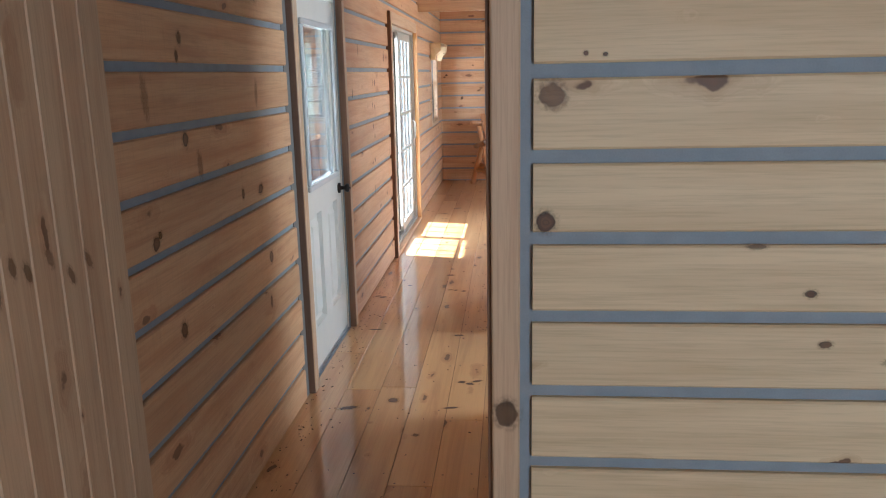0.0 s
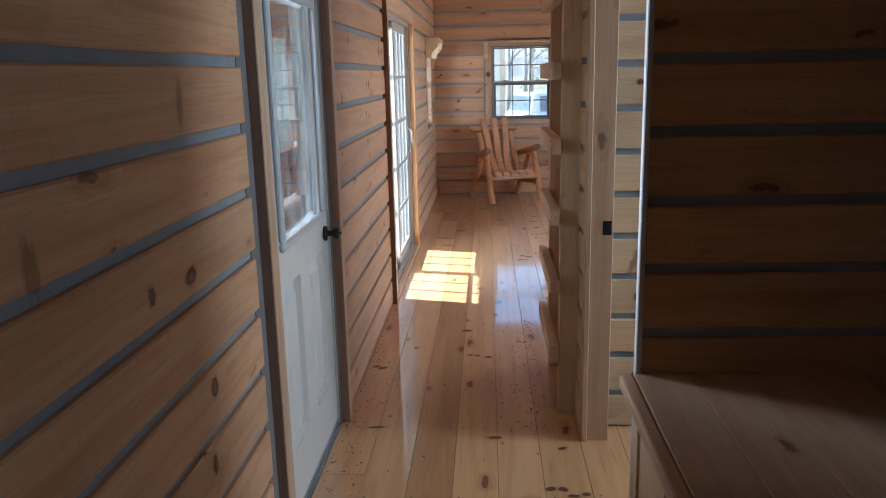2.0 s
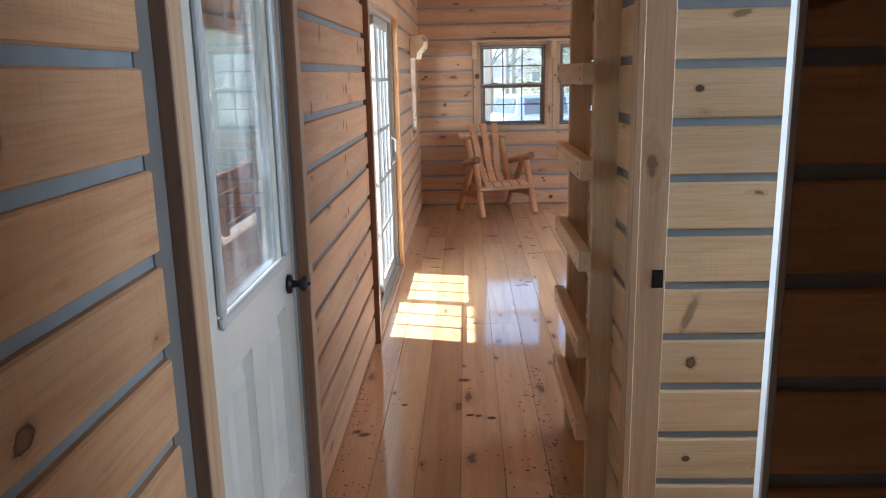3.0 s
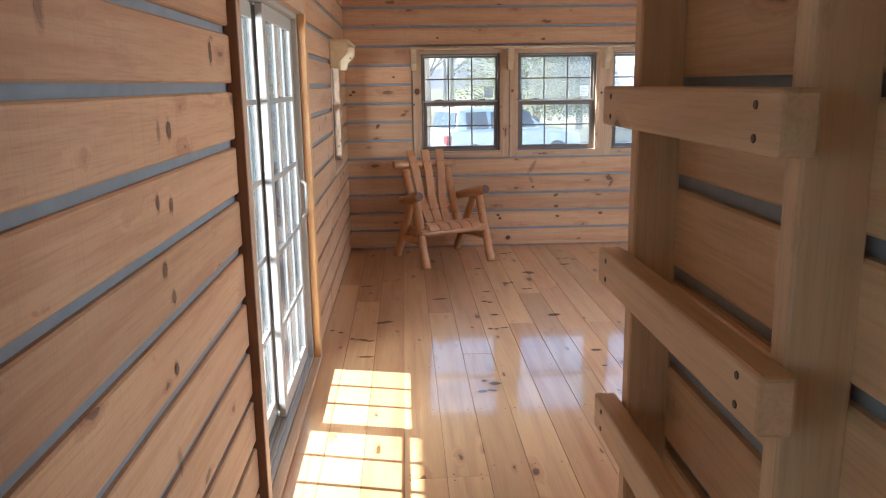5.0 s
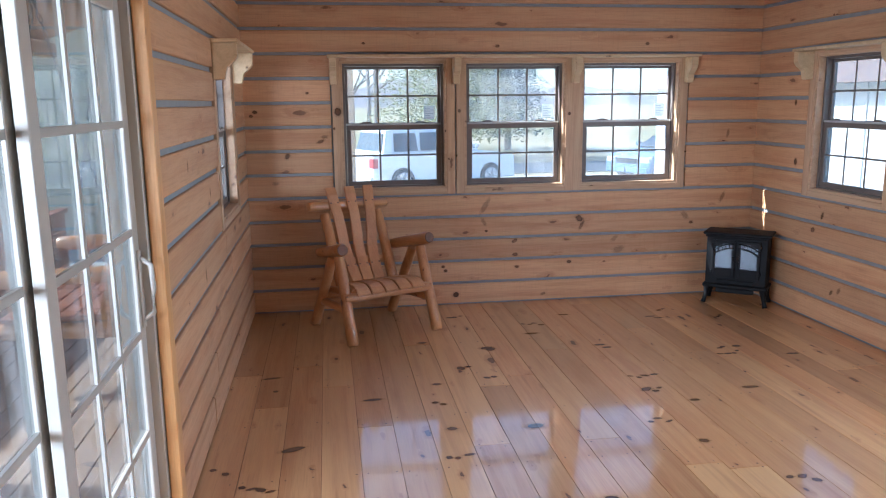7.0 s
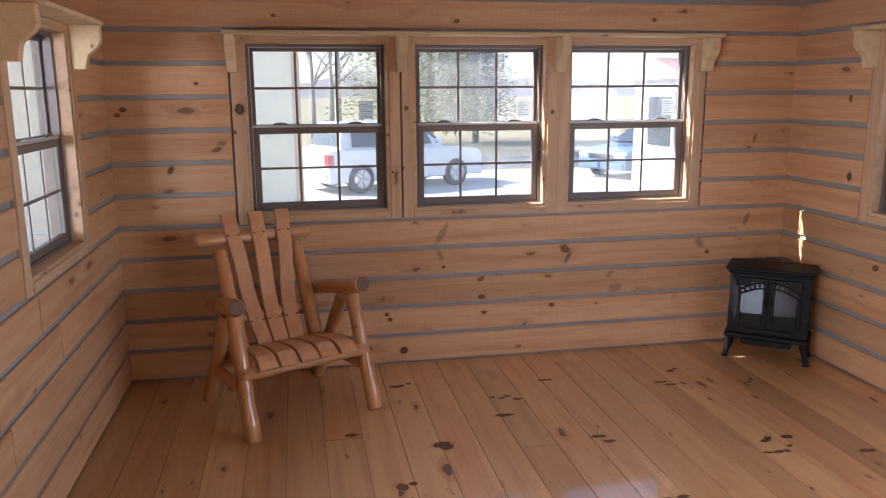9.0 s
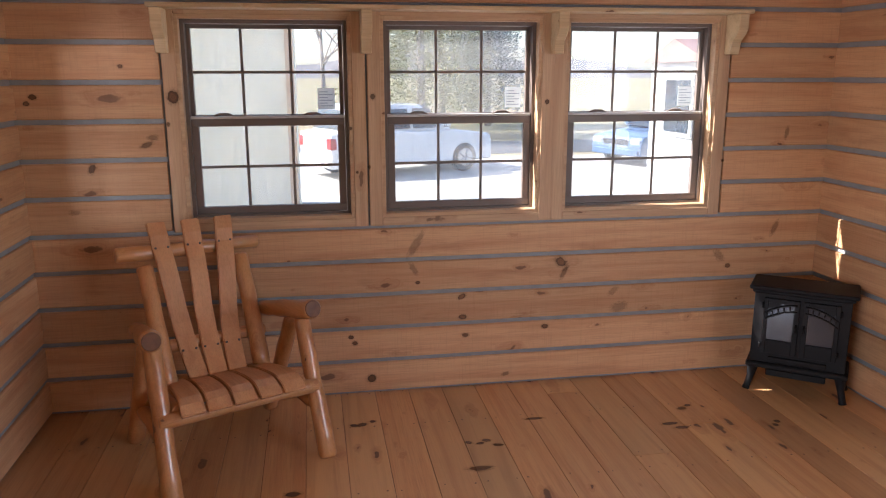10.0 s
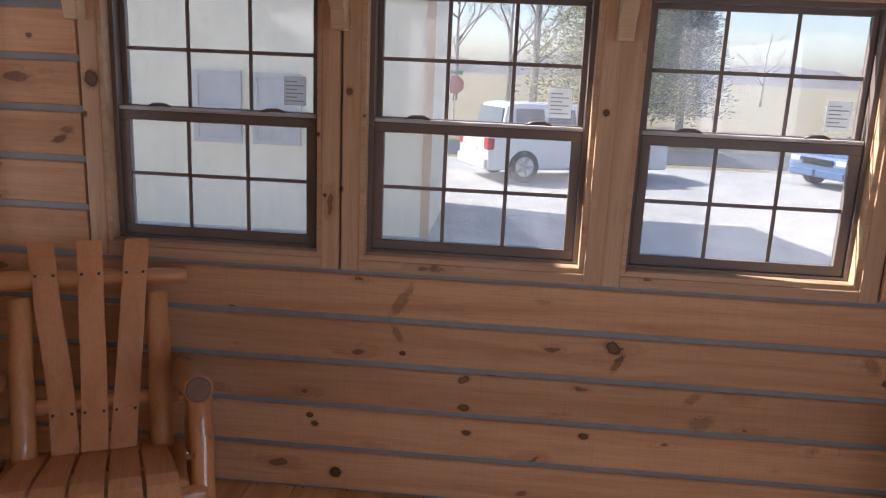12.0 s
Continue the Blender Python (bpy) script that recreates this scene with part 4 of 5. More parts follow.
def ground_material():
    """Dead winter grass with a pale gravel lot beyond the end wall."""
    mat, nt, b = nodes("winter_ground", 0.9, 0, 0.2)
    co = node(nt, "ShaderNodeTexCoord")
    big = node(nt, "ShaderNodeTexNoise", Scale=0.12, Detail=5.0)
    fine = node(nt, "ShaderNodeTexNoise", Scale=14.0, Detail=5.0)
    for n in (big, fine):
        nt.links.new(co.outputs["Object"], n.inputs["Vector"])
    grass = mix(nt, ramp(nt, fine.outputs["Fac"], 0.3, 0.7), (0.22, 0.18, 0.10), (0.36, 0.29, 0.17))
    grass = mix(nt, ramp(nt, big.outputs["Fac"], 0.4, 0.65), grass, (0.22, 0.20, 0.10))
    nt.links.new(grass, b.inputs["Base Color"])
    bump(nt, b, fine.outputs["Fac"], 0.6, 0.02)
    return mat


GRAVEL = plain("pale_gravel", (0.44, 0.415, 0.36), 0.9, vary=0.15, scale=1.5, relief=0.5)
ASPHALT = plain("asphalt", (0.06, 0.062, 0.065), 0.85, vary=0.2, scale=2.0, relief=0.4)
STUCCO = plain("beige_siding", (0.80, 0.70, 0.50), 0.8, vary=0.05, scale=2.0)
SHUTTER = plain("grey_window_trim", (0.46, 0.43, 0.39), 0.7)
REDROOF = plain("rust_red_metal_roof", (0.30, 0.16, 0.125), 0.5)
BROWNROOF = plain("brown_shingle", (0.13, 0.085, 0.065), 0.85, vary=0.25, scale=6)
SIDING = plain("white_siding", (0.52, 0.52, 0.50), 0.6, vary=0.04)
DARKGLASS = plain("dark_vehicle_glass", (0.03, 0.04, 0.05), 0.06, relief=0.0)
SILVER = plain("white_car_paint", (0.66, 0.67, 0.68), 0.25, vary=0.02, relief=0.0, coat=0.6)
NAVY = plain("blue_car_paint", (0.07, 0.13, 0.24), 0.25, vary=0.04, relief=0.0, coat=0.6)
CORNER = plain("tan_corner_board", (0.55, 0.36, 0.20), 0.7)
SIGNGREEN = plain("green_sign_plate", (0.02, 0.20, 0.10), 0.5)
TAILRED = plain("red_lamp_plastic", (0.35, 0.02, 0.02), 0.2, relief=0.0)
RUBBER = plain("tyre_rubber", (0.02, 0.02, 0.02), 0.8)
RIM = plain("alloy_rim", (0.45, 0.45, 0.46), 0.3, metal=0.8)
LAMP = plain("headlamp_plastic", (0.6, 0.62, 0.64), 0.15, relief=0.0)
BARK = plain("grey_bark", (0.24, 0.20, 0.17), 0.9, vary=0.3, scale=5, relief=0.6)
NEEDLE = plain("yellow_green_needles", (0.27, 0.26, 0.10), 0.8, vary=0.4, scale=1.2)
NEEDLE2 = plain("dark_green_needles", (0.11, 0.16, 0.15), 0.8, vary=0.4, scale=1.2)
HILL = plain("distant_bare_woods", (0.14, 0.125, 0.12), 0.95, vary=0.25, scale=0.05)

solid("ground", boxes((-900, 900, -900, 900, GROUND_Z - 1.0, GROUND_Z)), ground_material(), "dead winter grass field", "ground", "structure")
solid("pavement", boxes((-12, 11.0, 12.5, 30.5, GROUND_Z, GROUND_Z + 0.02)), GRAVEL, "pale gravel parking lot", "parking lot", "structure")
solid("road", boxes((-80, 120, 31.5, 36.0, GROUND_Z, GROUND_Z + 0.012)), ASPHALT, "asphalt road beyond the lot", "road", "structure")
solid("pavement_west", boxes((-40, -9, -20, 40, GROUND_Z, GROUND_Z + 0.016)), GRAVEL, "pale gravel drive beside the cabin", "drive", "structure")


PORCHCEIL = pine("porch_ceiling_pine", (0.56, 0.34, 0.19), (0.42, 0.24, 0.12), 0.6, along="y")


# porch
def porch():
    deck = solid("porch_floor", boxes((-2.95, X_W - T - 0.002, 1.5, 13.2, -0.20, -0.075)), BROWN, "wooden porch deck of sunlit boards", "deck", "structure")
    x, n = -2.95, 0
    bm = bmesh.new()
    box(bm, 0, 0.135, 0, 11.7, -0.03, 0.0, bevel=0.003)
    me = mesh_of("deck_board", bm, DECK)
    while x < X_W - T - 0.14:
        d = new("deck_board", me)
        d.parent = deck
        d.matrix_basis = Matrix.Translation((x, 1.5, -0.045))
        x += 0.1415
    # the roof climbs from its eave beam to the cabin wall
    bm = boxes((-3.0, -2.86, 1.3, 13.4, 2.13, 2.26))
    slope = [bm.verts.new((x, y, z)) for y in (1.3, 13.4) for x, z in ((-3.1, 2.255), (X_W - T - 0.01, 2.92), (X_W - T - 0.01, 3.0), (-3.1, 2.335))]
    for f in ((0, 1, 2, 3), (7, 6, 5, 4), (0, 4, 5, 1), (1, 5, 6, 2), (2, 6, 7, 3), (3, 7, 4, 0)):
        bm.faces.new([slope[k] for k in f])
    solid("porch_roof", bm, PORCHCEIL, "brown stained porch roof with an eave beam", "roof", "structure")
    fence = thing("porch_railing", "brown stained porch railing of wide boards", "railing", pose(-2.86, 0, -0.045))
    for a, b in ((1.7, 5.8), (6.0, 8.65), (8.85, 11.5), (11.7, 13.1)):
        part("top_rail", boxes((-0.05, 0.05, a, b, 0.66, 0.70), bevel=0.004), BROWN, fence)
        part("bottom_rail", boxes((-0.02, 0.02, a, b, 0.08, 0.14), bevel=0.004), BROWN, fence)
        for k in range(3):
            part("rail_board", boxes((-0.012, 0.012, a, b, 0.15 + 0.17 * k, 0.31 + 0.17 * k), bevel=0.003), BROWN, fence)
    for k, y in enumerate((1.6, 5.9, 8.75, 11.6)):
        p = thing("porch_post", "orange stained timber porch post with foot braces", "post", pose(-2.86, y, -0.045), group="porch posts")
        part("post", boxes((-0.07, 0.07, -0.07, 0.07, 0, 2.17), bevel=0.008), ORANGE, p)
        for s in (-1, 1):
            bm = bmesh.new()
            tube(bm, [(0.0, s * 0.06, 0.75), (0.10, s * 0.42, 0.10)], [0.045, 0.045], 8)
            part("foot_brace", bm, ORANGE, p)


porch()


def porch_swing():
    s = thing("porch_swing", "reddish log porch swing hung on steel chains", "swing", pose(-1.80, 10.35, -0.045))
    for y in (-0.62, 0.62):
        part("arm", log(bmesh.new(), (-0.42, y, 0.70), (0.36, y, 0.72), 0.055, 0.048, int(80 + y * 10)), LOGS, s)
        part("side_log", log(bmesh.new(), (-0.42, y, 0.40), (0.36, y, 0.38), 0.058, 0.05, int(90 + y * 10)), LOGS, s)
        part("front_post", log(bmesh.new(), (-0.24, y, 0.36), (-0.24, y, 0.72), 0.042, 0.04, int(95 + y * 10)), LOGS_Z, s)
        part("back_post", log(bmesh.new(), (0.20, y, 0.34), (0.38, y, 1.02), 0.048, 0.044, int(97 + y * 10)), LOGS_Z, s)
        for x0, z0 in ((-0.30, 0.72), (0.33, 0.92)):
            chain = bmesh.new()
            a, b = Vector((x0, y, z0)), Vector((0.0, y, 2.28))
            n = 30
            for k in range(n):
                p, q = a.lerp(b, k / n), a.lerp(b, (k + 1.25) / n)
                off = Vector((0.010, 0, 0)) if k % 2 else Vector((0, 0.010, 0))
                tube(chain, [p + off, q + off], [0.0035, 0.0035], 5)
                tube(chain, [p - off, q - off], [0.0035, 0.0035], 5)
            part("chain", chain, STEEL, s, "galvanised chain")
    for k in range(6):
        part("seat_slat", boxes((-0.36 + 0.105 * k, -0.265 + 0.105 * k, -0.66, 0.66, 0.455, 0.48), bevel=0.004), BROWN, s)
    part("top_log", log(bmesh.new(), (0.38, -0.72, 1.00), (0.38, 0.72, 1.00), 0.05, 0.046, 99), LOGS_Y, s)
    for k in range(11):
        y = -0.55 + 0.11 * k
        bm = boxes((-0.012, 0.012, -0.045, 0.045, 0, 0.56), bevel=0.004)
        part("back_slat", bm, BROWN, s, m=pose(0.215, y, 0.46, 0, 15, 0))


porch_swing()


def hung_window(parent, x, z, w, h, y, frame_mat, depth=0.05):
    f = part("window", boxes((x, x + 0.07, y - depth, y, z, z + h), (x + w - 0.07, x + w, y - depth, y, z, z + h), (x + 0.07, x + w - 0.07, y - depth, y, z, z + 0.07), (x + 0.07, x + w - 0.07, y - depth, y, z + h - 0.07, z + h), (x + 0.07, x + w - 0.07, y - depth, y, z + h / 2 - 0.03, z + h / 2 + 0.03)), frame_mat, parent)
    part("pane", boxes((x + 0.07, x + w - 0.07, y - 0.02, y - 0.012, z + 0.07, z + h - 0.07)), SHUTTER, f)


def beige_building():
    h = thing("beige_building", "large beige building with small grey windows", "building", pose(0.26, 19.6, GROUND_Z))
    part("wall", boxes((-18, 0, 0, 3.2, 0, 4.0)), STUCCO, h)
    for z in range(1, 15):
        part("siding_lap", boxes((-18, 0.0, -0.010, -0.001, z * 0.26, z * 0.26 + 0.014)), STUCCO, h)
    bm = bmesh.new()
    v = [bm.verts.new(p) for p in ((-18.5, -0.5, 4.0), (0.3, -0.5, 4.0), (0.3, 3.7, 4.0), (-18.5, 3.7, 4.0), (-18.5, 1.6, 4.5), (0.3, 1.6, 4.5))]
    for f in ((0, 1, 5, 4), (1, 2, 5), (2, 3, 4, 5), (3, 0, 4), (3, 2, 1, 0)):
        bm.faces.new([v[k] for k in f])
    part("roof", bm, BROWNROOF, h)
    part("corner_board", boxes((-0.11, 0.02, -0.035, -0.011, 0, 4.0)), CORNER, h, "tan corner board")
    for x in (-2.64, -3.53, -7.4, -11.5):
        hung_window(h, x, 1.30, 0.72, 1.04, -0.011, SHUTTER)


beige_building()


def stop_sign():
    t = thing("stop_sign", "red octagonal road sign on a steel post", "road sign", pose(-0.88, 40.0, GROUND_Z))
    part("post", boxes((-0.03, 0.03, -0.02, 0.02, 0, 2.25)), STEEL, t)
    bm = bmesh.new()
    rings = [[bm.verts.new((0.38 * math.cos(radians(22.5 + 45 * k)), y, 1.85 + 0.38 * math.sin(radians(22.5 + 45 * k)))) for k in range(8)] for y in (-0.035, -0.022)]
    bm.faces.new(rings[0][::-1])
    bm.faces.new(rings[1])
    for k in range(8):
        bm.faces.new((rings[0][k], rings[0][(k + 1) % 8], rings[1][(k + 1) % 8], rings[1][k]))
    part("sign_plate", bm, TAILRED, t)
    part("street_name_plate", boxes((-0.30, 0.30, -0.01, 0.01, 2.25, 2.40)), SIGNGREEN, t, "green street name plate")


stop_sign()


def utility_pole():
    t = thing("utility_pole", "weathered grey wooden utility pole with a cross arm", "utility pole", pose(2.62, 50.0, GROUND_Z))
    part("pole", tube(bmesh.new(), [(0, 0, -0.2), (0, 0, 5.0), (0.02, 0, 10.0)], [0.15, 0.13, 0.10], 12), BARK, t)
    part("cross_arm", boxes((-1.1, 1.1, -0.06, 0.06, 9.2, 9.32), bevel=0.01), BARK, t)


utility_pole()


def white_shed():
    h = thing("white_shed", "small white building with a rust-red roof and dark window", "building", pose(7.75, 20.6, GROUND_Z))
    part("wall", boxes((0, 4, 0, 2.5, 0, 2.75)), SIDING, h)
    bm = bmesh.new()
    v = [bm.verts.new(p) for p in ((-0.15, -0.15, 2.75), (4.15, -0.15, 2.75), (4.15, 2.65, 2.75), (-0.15, 2.65, 2.75), (-0.15, 1.25, 3.2), (4.15, 1.25, 3.2))]
    for f in ((0, 1, 5, 4), (1, 2, 5), (2, 3, 4, 5), (3, 0, 4), (3, 2, 1, 0)):
        bm.faces.new([v[k] for k in f])
    part("roof", bm, REDROOF, h)
    f = part("window", boxes((-0.05, -0.001, 0.55, 1.75, 1.30, 2.50)), SIDING, h)
    part("pane", boxes((-0.07, -0.0505, 0.64, 1.66, 1.39, 2.41)), DARKGLASS, f)


white_shed()


def neighbour_cabin():
    h = thing("neighbour_cabin", "white walled neighbouring cabin with a brown roof", "building", pose(8.5, 12.6, GROUND_Z))
    part("wall", boxes((0, 5, 0, 8, 0, 2.9)), SIDING, h)
    for k in range(5):
        part("batten", boxes((-0.03, -0.001, 0.4 + 1.8 * k, 0.46 + 1.8 * k, 0, 2.9)), SIDING, h)
    bm = bmesh.new()
    v = [bm.verts.new(p) for p in ((-0.5, -0.5, 2.75), (5.5, -0.5, 2.75), (5.5, 8.5, 2.75), (-0.5, 8.5, 2.75), (2.5, -0.5, 4.6), (2.5, 8.5, 4.6))]
    for f in ((0, 1, 4), (1, 2, 5, 4), (2, 3, 5), (3, 0, 4, 5), (3, 2, 1, 0)):
        bm.faces.new([v[k] for k in f])
    part("roof", bm, BROWNROOF, h)


neighbour_cabin()


def red_barn():
    h = thing("red_roofed_barn", "distant pale barn with a red metal roof", "barn", pose(-25, 66, GROUND_Z, 0, 0, 12))
    part("wall", boxes((0, 12, 0, 8, 0, 3.2)), SIDING, h)
    bm = bmesh.new()
    v = [bm.verts.new(p) for p in ((-0.5, -0.5, 3.2), (12.5, -0.5, 3.2), (12.5, 8.5, 3.2), (-0.5, 8.5, 3.2), (-0.5, 4, 6.2), (12.5, 4, 6.2))]
    for f in ((0, 1, 5, 4), (1, 2, 5), (2, 3, 4, 5), (3, 0, 4), (3, 2, 1, 0)):
        bm.faces.new([v[k] for k in f])
    part("roof", bm, REDROOF, h)


red_barn()


def vehicle(name, label, category, m, paint, length, height, cabin, bonnet):
    """A car along local x, front at +x. cabin: where the glasshouse starts and ends; bonnet: its height."""
    car = thing(name, label, category, m)
    W = 0.92
    bm = bmesh.new()
    low = 0.28
    outline = [(-length / 2, low), (-length / 2, bonnet + 0.02), (cabin[0], bonnet + 0.06), (cabin[1] + 0.45, bonnet + 0.02), (length / 2 - 0.12, bonnet - 0.10), (length / 2, bonnet - 0.30), (length / 2, low)]
    a = [bm.verts.new((x, -W, z)) for x, z in outline]
    b = [bm.verts.new((x, W, z)) for x, z in outline]
    bm.faces.new(a)
    bm.faces.new(b[::-1])
    for k in range(len(outline)):
        bm.faces.new((a[k], b[k], b[(k + 1) % len(outline)], a[(k + 1) % len(outline)]))
    bmesh.ops.recalc_face_normals(bm, faces=bm.faces)
    bmesh.ops.bevel(bm, geom=list(bm.edges), offset=0.07, segments=3, affect="EDGES", profile=0.6)
    body = part("body", bm, paint, car)
    bm = bmesh.new()
    roof = [(cabin[0] + 0.05, bonnet), (cabin[0] + 0.22, height - 0.05), (cabin[0] + 0.5, height), (cabin[1] - 0.55, height - 0.02), (cabin[1] + 0.40, bonnet)]
    a = [bm.verts.new((x, -W + (0.06 if z < height - 0.3 else 0.20), z)) for x, z in roof]
    b = [bm.verts.new((x, W - (0.06 if z < height - 0.3 else 0.20), z)) for x, z in roof]
    bm.faces.new(a)
    bm.faces.new(b[::-1])
    for k in range(len(roof)):
        bm.faces.new((a[k], b[k], b[(k + 1) % len(roof)], a[(k + 1) % len(roof)]))
    bmesh.ops.recalc_face_normals(bm, faces=bm.faces)
    bmesh.ops.bevel(bm, geom=list(bm.edges), offset=0.05, segments=2, affect="EDGES", profile=0.6)
    part("roof", bm, paint, car)
    for s in (-1, 1):
        span = cabin[1] - cabin[0]
        for k, (f0, f1) in enumerate(((0.14, 0.40), (0.43, 0.68), (0.71, 0.98))):
            x0, x1 = cabin[0] + span * f0, cabin[0] + span * f1
            bm = bmesh.new()
            y0, y1 = s * (W - 0.045), s * (W - 0.155)
            top_in = 0.22 if k == 2 else 0.03
            vs = [bm.verts.new(p) for p in ((x0, y0, bonnet + 0.09), (x1, y0, bonnet + 0.09), (x1 - top_in, y1, height - 0.12), (x0 + 0.03, y1, height - 0.12))]
            vs2 = [bm.verts.new(v.co + Vector((0, s * 0.012, 0))) for v in vs]
            bm.faces.new(vs)
            bm.faces.new(vs2[::-1])
            for n in range(4):
                bm.faces.new((vs[n], vs2[n], vs2[(n + 1) % 4], vs[(n + 1) % 4]))
            part("side_window", bm, DARKGLASS, car)
        part("headlight", boxes((length / 2 - 0.14, length / 2 + 0.012, s * 0.70 - 0.16, s * 0.70 + 0.16, bonnet - 0.30, bonnet - 0.17), bevel=0.02), LAMP, car)
        part("bumper_corner", boxes((length / 2 - 0.05, length / 2 + 0.05, s * 0.45 - 0.40, s * 0.45 + 0.40, low + 0.02, low + 0.2), bevel=0.03), paint, car)
        for x in (-length * 0.31, length * 0.31):
            r = 0.37
            wheel = part("wheel", tube(bmesh.new(), [(x, s * (W - 0.19), r), (x, s * (W - 0.16), r), (x, s * (W + 0.005), r), (x, s * (W + 0.03), r)], [r * 0.9, r, r, r * 0.9], 24), RUBBER, car)
            part("rim", tube(bmesh.new(), [(x, s * (W + 0.028), r), (x, s * (W + 0.045), r)], [r * 0.66, r * 0.58], 18), RIM, wheel)
            for k in range(5):
                t = 2 * math.pi * k / 5
                part("spoke", tube(bmesh.new(), [(x, s * (W + 0.047), r), (x + r * 0.6 * math.cos(t), s * (W + 0.047), r + r * 0.6 * math.sin(t))], [0.04, 0.03], 6), RIM, wheel)
    bm = bmesh.new()
    vs = [bm.verts.new(p) for p in ((cabin[1] + 0.36, -W + 0.14, bonnet + 0.08), (cabin[1] + 0.36, W - 0.14, bonnet + 0.08), (cabin[1] - 0.48, W - 0.26, height - 0.08), (cabin[1] - 0.48, -W + 0.26, height - 0.08))]
    vs2 = [bm.verts.new(v.co + Vector((0.03, 0, 0.035))) for v in vs]
    bm.faces.new(vs)
    bm.faces.new(vs2[::-1])
    for n in range(4):
        bm.faces.new((vs[n], vs2[n], vs2[(n + 1) % 4], vs[(n + 1) % 4]))
    part("windscreen", bm, DARKGLASS, car)
    back = cabin[0] + 0.05
    bm = bmesh.new()
    vs = [bm.verts.new(p) for p in ((back + 0.05, -W + 0.16, bonnet + 0.10), (back + 0.05, W - 0.16, bonnet + 0.10), (back + 0.15, W - 0.28, height - 0.12), (back + 0.15, -W + 0.28, height - 0.12))]
    vs2 = [bm.verts.new(v.co + Vector((-0.045, 0, 0.01))) for v in vs]
    bm.faces.new(vs)
    bm.faces.new(vs2[::-1])
    for n in range(4):
        bm.faces.new((vs[n], vs2[n], vs2[(n + 1) % 4], vs[(n + 1) % 4]))
    part("rear_window", bm, DARKGLASS, car)
    for s in (-1, 1):
        part("tail_light", boxes((-length / 2 - 0.014, -length / 2 + 0.16, s * 0.80 - 0.125, s * 0.80 + 0.125, bonnet - 0.34, bonnet - 0.06), bevel=0.02), TAILRED, car, "red tail light")
        part("mirror", boxes((cabin[1] + 0.02, cabin[1] + 0.20, s * (W + 0.08) - 0.09, s * (W + 0.08) + 0.09, bonnet + 0.10, bonnet + 0.24), bevel=0.03), paint, car)
    part("rear_bumper", boxes((-length / 2 - 0.07, -length / 2 + 0.05, -W + 0.06, W - 0.06, low + 0.03, low + 0.26), bevel=0.03), paint, car)
    part("number_plate", boxes((-length / 2 - 0.018, -length / 2 + 0.01, -0.26, 0.26, low + 0.36, low + 0.50), bevel=0.004), LAMP, car)
    part("grille", boxes((length / 2 - 0.02, length / 2 + 0.02, -0.46, 0.46, bonnet - 0.34, bonnet - 0.18), bevel=0.01), BLACK, car)
    return car


vehicle("suv", "white sport utility vehicle parked on the gravel lot", "car", pose(2.75, 27.4, GROUND_Z + 0.02, 0, 0, 24), SILVER, 4.75, 1.78, (-2.1, 0.75), 1.08)
vehicle("sedan", "blue car parked beside a small building", "car", pose(10.9, 28.6, GROUND_Z + 0.02, 0, 0, 205), NAVY, 4.5, 1.46, (-1.7, 0.55), 0.92)


def bare_tree(x, y, h, seed):
    rnd = random.Random(seed)
    t = thing("bare_tree", "leafless winter tree with fine grey branches", "tree", pose(x, y, GROUND_Z), group="bare trees")
    trunk, limbs = bmesh.new(), bmesh.new()
    tube(trunk, [(0, 0, -0.1), (0.05, 0, h * 0.2), (0, 0.05, h * 0.45), (0.1, 0, h * 0.75)], [h * 0.017, h * 0.013, h * 0.009, h * 0.003], 9)

    def grow(p, way, length, r, level):
        mid = p + way * length * 0.5 + Vector((rnd.uniform(-1, 1), rnd.uniform(-1, 1), rnd.uniform(-0.3, 1))) * length * 0.07
        end = p + way * length
        tube(limbs, [p, mid, end], [r, r * 0.75, r * 0.45], 5 if level < 2 else 3)
        if level < 4:
            for _ in range(3 if level < 3 else 4):
                f = rnd.uniform(0.35, 1.0)
                w = (way + Vector((rnd.uniform(-1, 1), rnd.uniform(-1, 1), rnd.uniform(-0.25, 0.8))) * 0.75).normalized()
                grow(p.lerp(end, f), w, length * rnd.uniform(0.5, 0.72), r * 0.5, level + 1)

    for k in range(7):
        a = k * 2.4 + rnd.uniform(-0.4, 0.4)
        z = h * rnd.uniform(0.22, 0.62)
        grow(Vector((0, 0, z)), Vector((math.cos(a), math.sin(a), rnd.uniform(0.6, 1.3))).normalized(), h * rnd.uniform(0.22, 0.34), h * 0.006, 1)
    part("trunk", trunk, BARK, t)
    part("branches", limbs, BARK, t)


